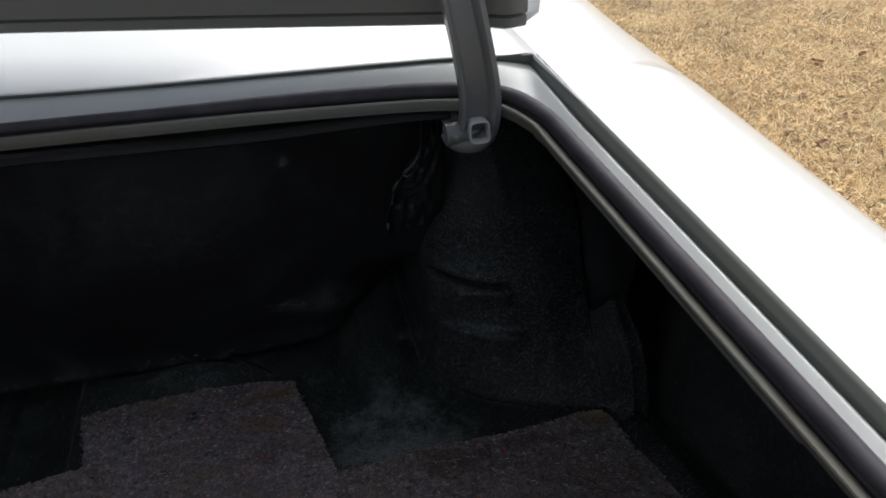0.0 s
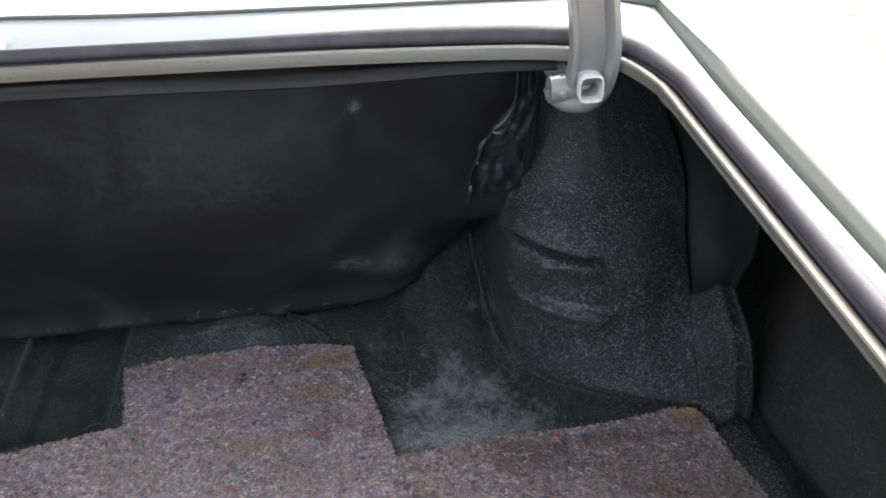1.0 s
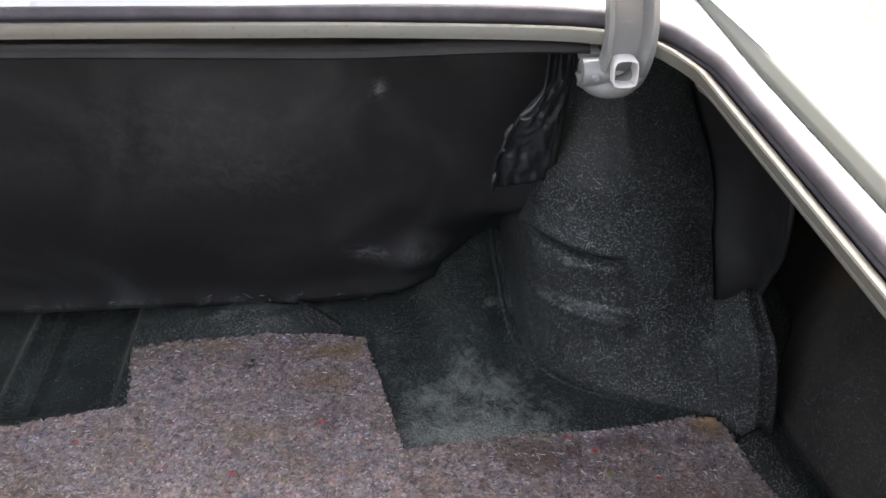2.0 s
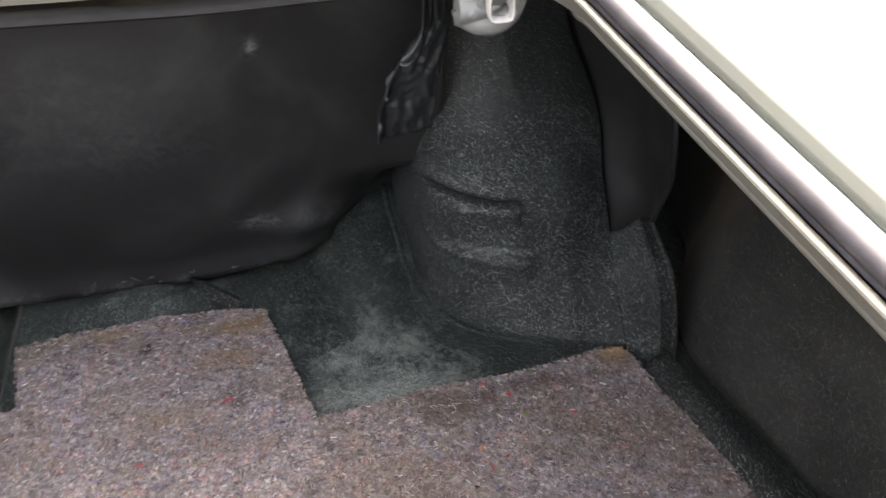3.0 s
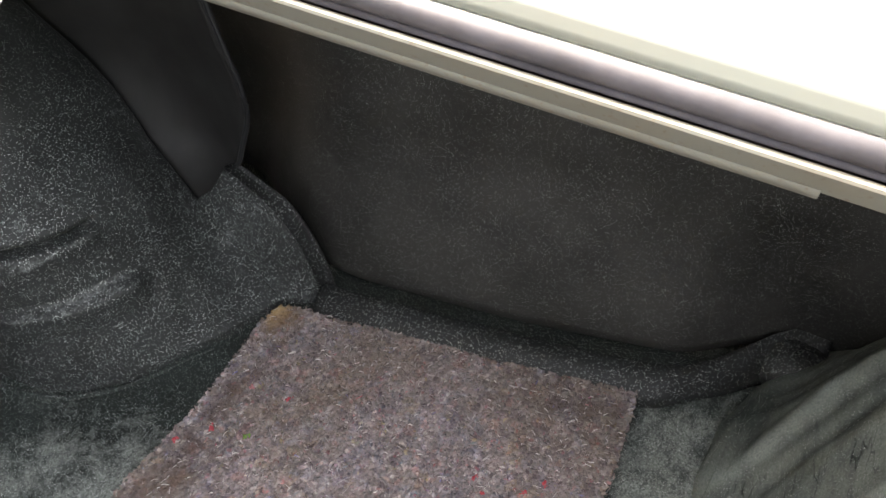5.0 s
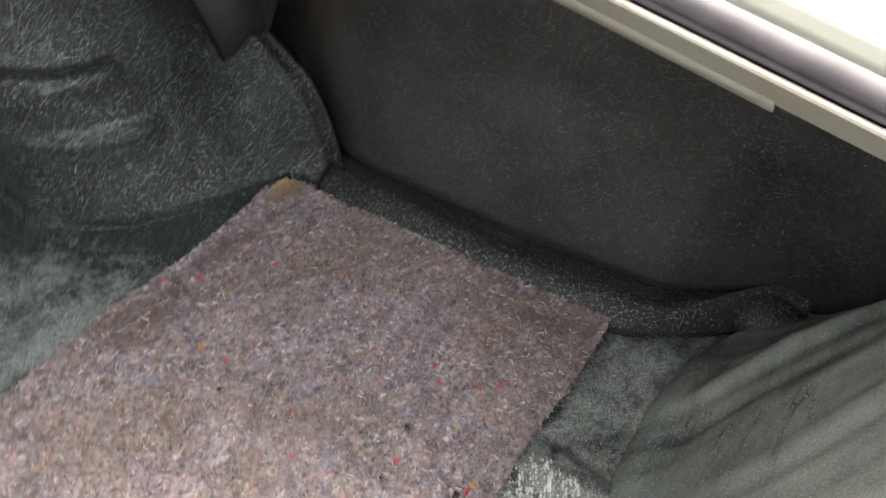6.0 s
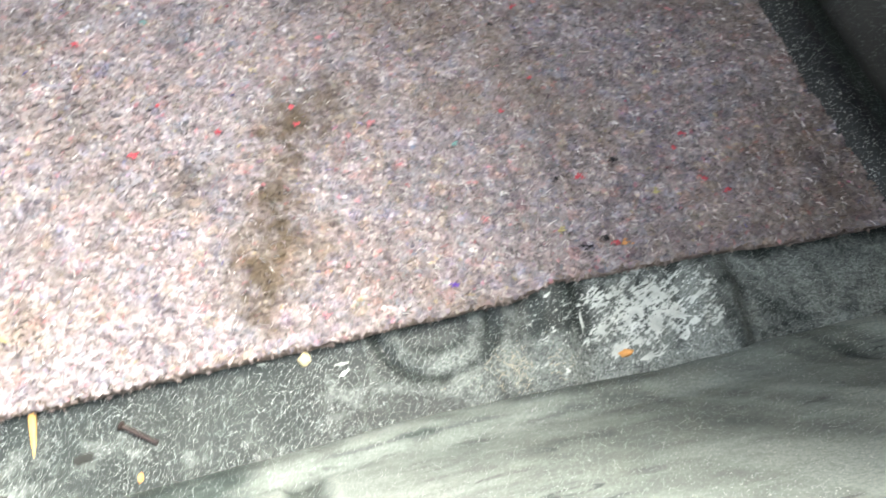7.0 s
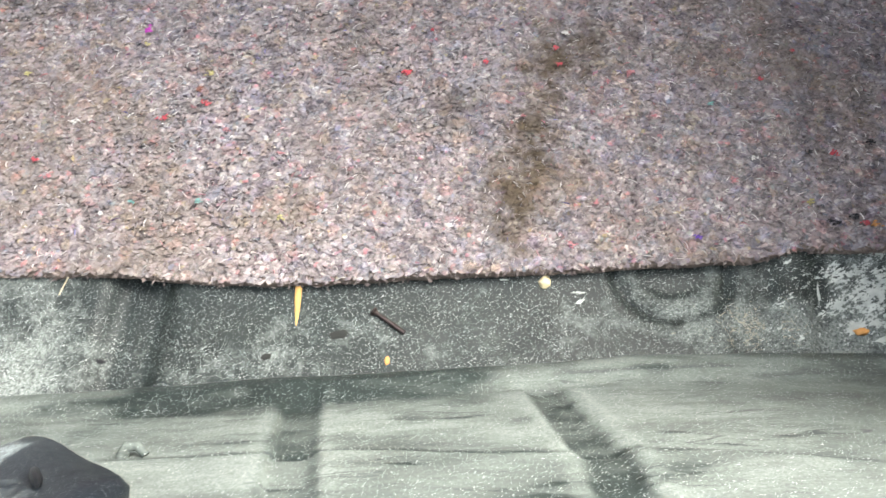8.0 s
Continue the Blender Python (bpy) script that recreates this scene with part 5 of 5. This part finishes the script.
YELLOW, TAN_WOOL = plain("yellow_wool", (0.34, 0.30, 0.13), 0.95), plain("orange_wool", (0.42, 0.20, 0.07), 0.95)
BROWN_WOOL = plain("brown_wool", (0.14, 0.06, 0.045), 0.95)
WOOL = {"red": RED, "pink": PINK, "green": GREEN, "purple": PURPLE, "magenta": MAGENTA, "black": DARK, "white": WHITE_WOOL, "teal": TEAL, "yellow": YELLOW, "orange": TAN_WOOL, "brown": BROWN_WOOL}
for colour, spots in (
        ("red", ((0.039, 0.181, 0.0050, 0.2, 1.0), (0.345, 0.147, 0.0042, 1.0, 2.1), (-0.128, 0.120, 0.0036, 0.0, 1.5), (-0.102, 0.137, 0.0040, 0.1, 1.7), (-0.208, 0.076, 0.0036, -0.3, 1.5), (0.095, 0.198, 0.0036, 0.9, 1.1),
                 (0.146, 0.217, 0.0036, 0.5, 1.0), (0.149, 0.202, 0.0034, 0.2, 1.1), (0.323, 0.236, 0.0030, 0.1, 1.2), (0.297, 0.206, 0.0030, 0.7, 1.0), (0.428, 0.179, 0.0036, 0.3, 1.2), (0.420, 0.167, 0.0034, 0.5, 1.0),
                 (0.436, 0.140, 0.0036, 0.1, 1.3), (0.450, 0.129, 0.0042, 0.2, 1.6), (0.337, 0.409, 0.0040, 0.4, 1.2), (0.361, 0.390, 0.0046, 0.5, 1.1), (0.415, 0.352, 0.0040, 0.1, 1.1), (0.088, 0.446, 0.0052, 0.3, 1.2))),
        ("red", ((0.005, 0.384, 0.0042, 0.2, 1.4), (-0.010, 0.282, 0.0040, 0.6, 1.1), (0.319, 0.307, 0.0036, 0.1, 1.3), (-0.153, 0.433, 0.0036, 0.4, 1.3), (0.360, 0.092, 0.0034, 0.2, 2.2), (0.052, 0.223, 0.0030, 0.9, 1.0))),
        ("pink", ((0.201, 0.200, 0.0052, 0.4, 1.1), (-0.194, 0.064, 0.0036, 0.1, 1.6), (0.165, 0.053, 0.0034, 0.0, 1.2), (0.126, 0.152, 0.0032, 0.2, 1.1), (0.167, 0.281, 0.0048, 0.3, 1.2), (0.410, 0.388, 0.0040, 0.2, 1.1),
                  (0.180, 0.087, 0.0034, 0.6, 1.2), (-0.082, 0.116, 0.0034, 0.2, 1.6), (0.274, 0.116, 0.0032, 0.1, 1.3), (-0.040, 0.100, 0.0032, 0.4, 1.5), (-0.06, 0.075, 0.0030, 0.1, 1.3), (0.185, 0.190, 0.0030, 0.1, 1.2))),
        ("green", ((0.368, 0.360, 0.0050, 0.6, 1.2),)), ("purple", ((0.248, 0.068, 0.0040, 0.0, 1.1),)), ("magenta", ((-0.160, 0.197, 0.0050, 0.1, 1.3),)),
        ("black", ((0.340, 0.091, 0.0040, 0.1, 2.0), (0.353, 0.096, 0.0042, 0.4, 1.8), (-0.137, 0.094, 0.0038, 0.3, 1.2), (0.009, 0.544, 0.0046, 0.2, 1.5), (0.372, 0.159, 0.0036, 0.2, 1.5), (0.328, 0.145, 0.0034, -0.3, 1.8), (-0.163, 0.183, 0.0030, 0.3, 1.3), (0.30, 0.29, 0.0032, 0.2, 1.4))),
        ("white", ((0.152, 0.232, 0.0040, 0.1, 1.0), (0.141, 0.498, 0.0040, 0.1, 1.2), (0.05, 0.36, 0.0032, 0.1, 1.3), (-0.19, 0.11, 0.0040, 0.2, 1.5), (-0.15, 0.04, 0.0036, 0.5, 1.1), (0.29, 0.135, 0.0032, 0.3, 2.0))),
        ("teal", ((-0.088, 0.056, 0.0038, 0.2, 1.0), (-0.132, 0.051, 0.0028, 0.1, 1.3), (0.261, 0.179, 0.0036, 0.3, 1.4), (0.038, 0.301, 0.0042, 0.2, 1.2))),
        ("yellow", ((-0.104, 0.163, 0.0038, 0.1, 1.3), (-0.236, 0.146, 0.0042, 0.8, 1.0), (0.398, 0.131, 0.0038, 0.3, 1.2), (-0.157, 0.184, 0.0030, 0.0, 1.3), (0.326, 0.104, 0.0040, 0.2, 1.2), (-0.03, 0.05, 0.0034, 0.4, 1.4))),
        ("orange", ((0.315, 0.331, 0.0042, 0.2, 1.2), (0.368, 0.092, 0.0038, 0.1, 1.6))), ("brown", ((-0.109, 0.147, 0.0046, 0.3, 1.2),))):
    for x, y, size, ang, long in spots:
        tuft(x, y, WOOL[colour], size, ang, colour + " wool tuft", long)

# ---- crumbs and scraps on the trunk floor ----
WOOD = plain("yellow_splinter_wood", (0.66, 0.38, 0.12), 0.7)
ORANGE = plain("orange_scrap", (0.66, 0.32, 0.10), 0.8)
CREAM = plain("cream_foam", (0.66, 0.56, 0.34), 0.85)
FLAKE = plain("white_paint_flake", (0.46, 0.49, 0.455), 0.7)
DRY = plain("dry_grass", (0.55, 0.48, 0.32), 0.8)
LEAF = plain("dark_leaf", (0.011, 0.012, 0.009), 0.8)
RUSTY = plain("dark_steel", (0.045, 0.033, 0.030), 0.45, 0.6)


def on_floor(x, y, lift=0.0):
    return Vector((x, y, floor_z(x, y) + lift))


bm = tube([on_floor(-0.0115, 0.012, 0.004), on_floor(-0.0108, 0.0, 0.0026), on_floor(-0.0100, -0.009, 0.0018), on_floor(-0.0088, -0.020, 0.0006)], lambda t: 0.0022 * (1 - t ** 2.5) + 0.0002, 7)
tagged(link_mesh("wood_splinter", bm, WOOD, False), "yellow pointed wood splinter sticking out from under the mat", "splinter")
a, b = on_floor(0.0400, -0.0045, 0.0026), on_floor(0.0615, -0.0165, 0.0020)
screw = tagged(link_mesh("screw", tube([a.lerp(b, t) for t in span(0, 1, 30)], lambda t: 0.0016 + 0.00012 * math.sin(t * 120) if t > 0.12 else 0.0019, 10), RUSTY), "dark rusty screw lying on the trunk floor", "screw")
d = (b - a).normalized()
part("screw_head", tube([a - d * 0.001, a, a + d * 0.0016], lambda t: (0.0028, 0.0032, 0.0020)[min(2, int(t * 2.99))], 12), RUSTY, screw)


def crumb(name, x, y, sx, sy, sz, material, label, category, angle=0.0, seed=1):
    bm = bmesh.new()
    bmesh.ops.create_icosphere(bm, subdivisions=2, radius=1.0)
    for v in bm.verts:
        k = 1 + 0.45 * noise.noise(v.co * 1.7 + Vector((seed * 3.1, 0, 0)))
        v.co = Matrix.Rotation(angle, 3, "Z") @ Vector((v.co.x * sx * k, v.co.y * sy * k, max(-0.5, v.co.z) * sz))
    bm.normal_update()
    for v in bm.verts:
        v.co += Vector((x, y, 0))
        v.co.z += floor_z(v.co.x, v.co.y) + sz * 0.45 + 0.0009
    return tagged(link_mesh(name, bm, material, False), label, category)


def scraped_flake(x, y, sx, sy, angle, seed):
    """A thin ragged flake of paint, torn along its rim."""
    rng = random.Random(seed + 60)
    bm = bmesh.new()
    rim = []
    for i in range(22):
        t = 2 * math.pi * i / 22
        r = 0.75 + 0.9 * noise.noise((2.2 * math.cos(t) + seed, 2.2 * math.sin(t), 3)) + rng.uniform(-0.22, 0.22)
        u, v = sx * max(0.2, r) * math.cos(t), sy * max(0.2, r) * math.sin(t)
        px, py = x + u * math.cos(angle) - v * math.sin(angle), y + u * math.sin(angle) + v * math.cos(angle)
        rim.append(bm.verts.new((px, py, floor_z(px, py) + 0.0012)))
    mid = bm.verts.new((x, y, floor_z(x, y) + 0.0014))
    for p, q in zip(rim, rim[1:] + rim[:1]):
        bm.faces.new((p, q, mid))
    ob = thicken(link_mesh("paint_flake", bm, FLAKE, False), 0.0003)
    return tagged(ob, "thin white flake of scraped paint on the floor", "flake")


crumb("wood_chip", 0.053, -0.036, 0.0018, 0.0030, 0.0015, ORANGE, "small orange wood chip on the trunk floor", "chip", 0.1, 2)
scraped_flake(0.353, 0.021, 0.009, 0.005, 0.6, 3)
crumb("orange_scrap", 0.356, 0.018, 0.0050, 0.0026, 0.0028, ORANGE, "bright orange scrap lying among white paint flakes", "scrap", 0.1, 4)
crumb("foam_crumb", 0.1495, 0.0285, 0.0040, 0.0040, 0.0034, CREAM, "cream foam crumb beside the mat's edge", "crumb", 0.3, 5)
crumb("leaf_fragment", -0.024, -0.042, 0.0036, 0.0022, 0.0008, LEAF, "dark green leaf fragment on the trunk floor", "leaf", 0.5, 6)
crumb("leaf_fragment", 0.020, -0.022, 0.0062, 0.0032, 0.0006, LEAF, "dark leaf fragment on the trunk floor", "leaf", 0.3, 7)
crumb("leaf_fragment", -0.13, -0.055, 0.0022, 0.0016, 0.0010, DARK, "dark crumb of dirt on the trunk floor", "crumb", 0.3, 8)
for x, y, sx, sy, ang, seed in ((0.122, 0.031, 0.004, 0.0006, 0.1, 1), (0.123, 0.028, 0.0035, 0.0005, 0.05, 2), (0.172, 0.025, 0.0055, 0.0008, 0.1, 3), (0.174, 0.019, 0.0045, 0.0016, 0.6, 4), (-0.121, -0.073, 0.006, 0.0012, 0.15, 5),
                               (0.331, 0.043, 0.0012, 0.007, 0.0, 6), (0.368, 0.048, 0.010, 0.004, 0.4, 7), (0.382, 0.037, 0.006, 0.009, 0.2, 8), (0.344, 0.035, 0.003, 0.006, 0.3, 9), (0.398, 0.042, 0.008, 0.004, -0.4, 10), (0.372, 0.015, 0.009, 0.003, 0.3, 11)):
    scraped_flake(x, y, sx, sy, ang, seed)
bm = tube([on_floor(-0.165, -0.017, 0.001), on_floor(-0.162, -0.007, 0.003), on_floor(-0.158, 0.003, 0.006)], lambda t: 0.0004, 5)
tagged(link_mesh("dry_grass_blade", bm, DRY), "pale dry grass blade leaning against the mat", "grass")


def peeling_paint():
    """Scraped white paint left in ragged flakes on the floor behind the mat."""
    bm = bmesh.new()
    size, corner = 0.00062, {}
    edge = REAR[::-1]

    def vert(i, j):
        if (i, j) not in corner:
            x, y = 0.295 + i * size, -0.02 + j * size
            x, y = x + 0.0007 * noise.noise((x * 900, y * 900, 1)), y + 0.0007 * noise.noise((x * 900, y * 900, 7))
            corner[i, j] = bm.verts.new((x, y, floor_z(x, y) + 0.0018 + 0.0004 * noise.noise((x * 200, y * 200, 4))))
        return corner[i, j]

    for i in range(210):
        for j in range(160):
            x, y = 0.295 + i * size, -0.02 + j * size
            if y < rear_y(x) + 0.018 or y > lerp_table(edge, x) + 0.002:
                continue
            u, v = 0.8 * x + 0.6 * y, 0.8 * y - 0.6 * x
            level = 0.45 * noise.noise((u * 60, v * 150, 0)) + 0.55 * noise.noise((u * 190, v * 520, 5)) + 0.45 * noise.noise((u * 600, v * 1300, 2))
            level += 0.40 * bump_at(x, y, 0.360, 0.044, 0.034, 0.034) + 0.34 * bump_at(x, y, 0.398, 0.05, 0.030, 0.03) - 0.40
            if level > 0:
                bm.faces.new((vert(i, j), vert(i + 1, j), vert(i + 1, j + 1), vert(i, j + 1)))
    return bm


tagged(cpart("peeling_paint", peeling_paint(), FLAKE, "scraped white paint left in flakes", smooth=False), "scraped white paint left in flakes", kind="stuff")


def fibres():
    """Fine tan fibres and dust caught beside the drain pressing."""
    rng = random.Random(31)
    bm = bmesh.new()
    for k in range(240):
        x, y, a, ln = rng.gauss(0.288, 0.014), rng.gauss(0.014, 0.0085), rng.gauss(-0.2, 0.8), rng.uniform(0.001, 0.007)
        bend, w = rng.gauss(0, 0.5), rng.uniform(0.00008, 0.0002)
        last = None
        for i in range(6):
            t = i / 5 - 0.5
            b = a + bend * t
            px, py = x + ln * t * math.cos(b), y + ln * t * math.sin(b)
            z = floor_z(px, py) + 0.0009 + 0.0004 * (0.25 - t * t)
            pair = [bm.verts.new((px - w * math.sin(b), py + w * math.cos(b), z)), bm.verts.new((px + w * math.sin(b), py - w * math.cos(b), z + 0.0001))]
            if last:
                bm.faces.new((last[0], last[1], pair[1], pair[0]))
            last = pair
    return bm


tagged(link_mesh("tangled_fibre", fibres(), plain("tan_fibre", (0.36, 0.32, 0.24), 0.9), False), "tan dust and fine fibres caught on the trunk floor", "fibre", kind="stuff")

# ---- dry leaves on the lawn ----
LEAF_TAN, LEAF_BROWN = plain("tan_leaf", (0.62, 0.46, 0.30), 0.8), plain("brown_leaf", (0.26, 0.13, 0.06), 0.8)


def dry_leaf(x, y, size, angle, material, label, seed):
    """A curled leaf: pointed oval, cupped along its midrib."""
    def surface(u, v):
        w = math.sin(math.pi * u) ** 0.8 * (0.42 + 0.05 * math.sin(9 * u + seed)) * (v - 0.5) * 2
        z = 0.25 * abs(v - 0.5) + 0.22 * (u - 0.5) ** 2 + 0.05 * noise.noise((u * 4, v * 4, seed))
        p = Matrix.Rotation(angle, 3, "Z") @ Vector((u - 0.5, w * 0.6, z))
        return Vector((x, y, GROUND + 0.018)) + p * size
    ob = link_mesh("dry_leaf", grid(surface, span(0, 1, 12), span(0, 1, 7)), material)
    thicken(ob, 0.0006)
    tagged(ob, label, "leaf", group="dry leaves on the lawn")


for k, (x, y, size, ang, dark) in enumerate(((2.04, 1.59, 0.060, 1.2, 0), (2.21, 2.46, 0.05, 0.3, 0), (1.95, 2.16, 0.05, 2.0, 0), (2.36, 2.00, 0.045, 0.8, 0), (2.52, 2.09, 0.05, 0.4, 0), (2.16, 1.88, 0.05, 1.0, 1),
                                             (2.28, 2.37, 0.04, 2.4, 0), (2.00, 2.04, 0.05, 0.2, 1), (2.70, 2.79, 0.06, 0.5, 1), (2.11, 1.51, 0.035, 1.0, 0), (2.47, 2.77, 0.05, 2.2, 1), (2.99, 2.38, 0.05, 0.1, 0), (2.72, 2.64, 0.05, 1.4, 0), (2.22, 2.22, 0.04, 0.9, 1))):
    dry_leaf(x, y, size, ang, LEAF_BROWN if dark else LEAF_TAN, "curled dark brown dry leaf on dead grass" if dark else "curled pale tan dry leaf on dead grass", k)
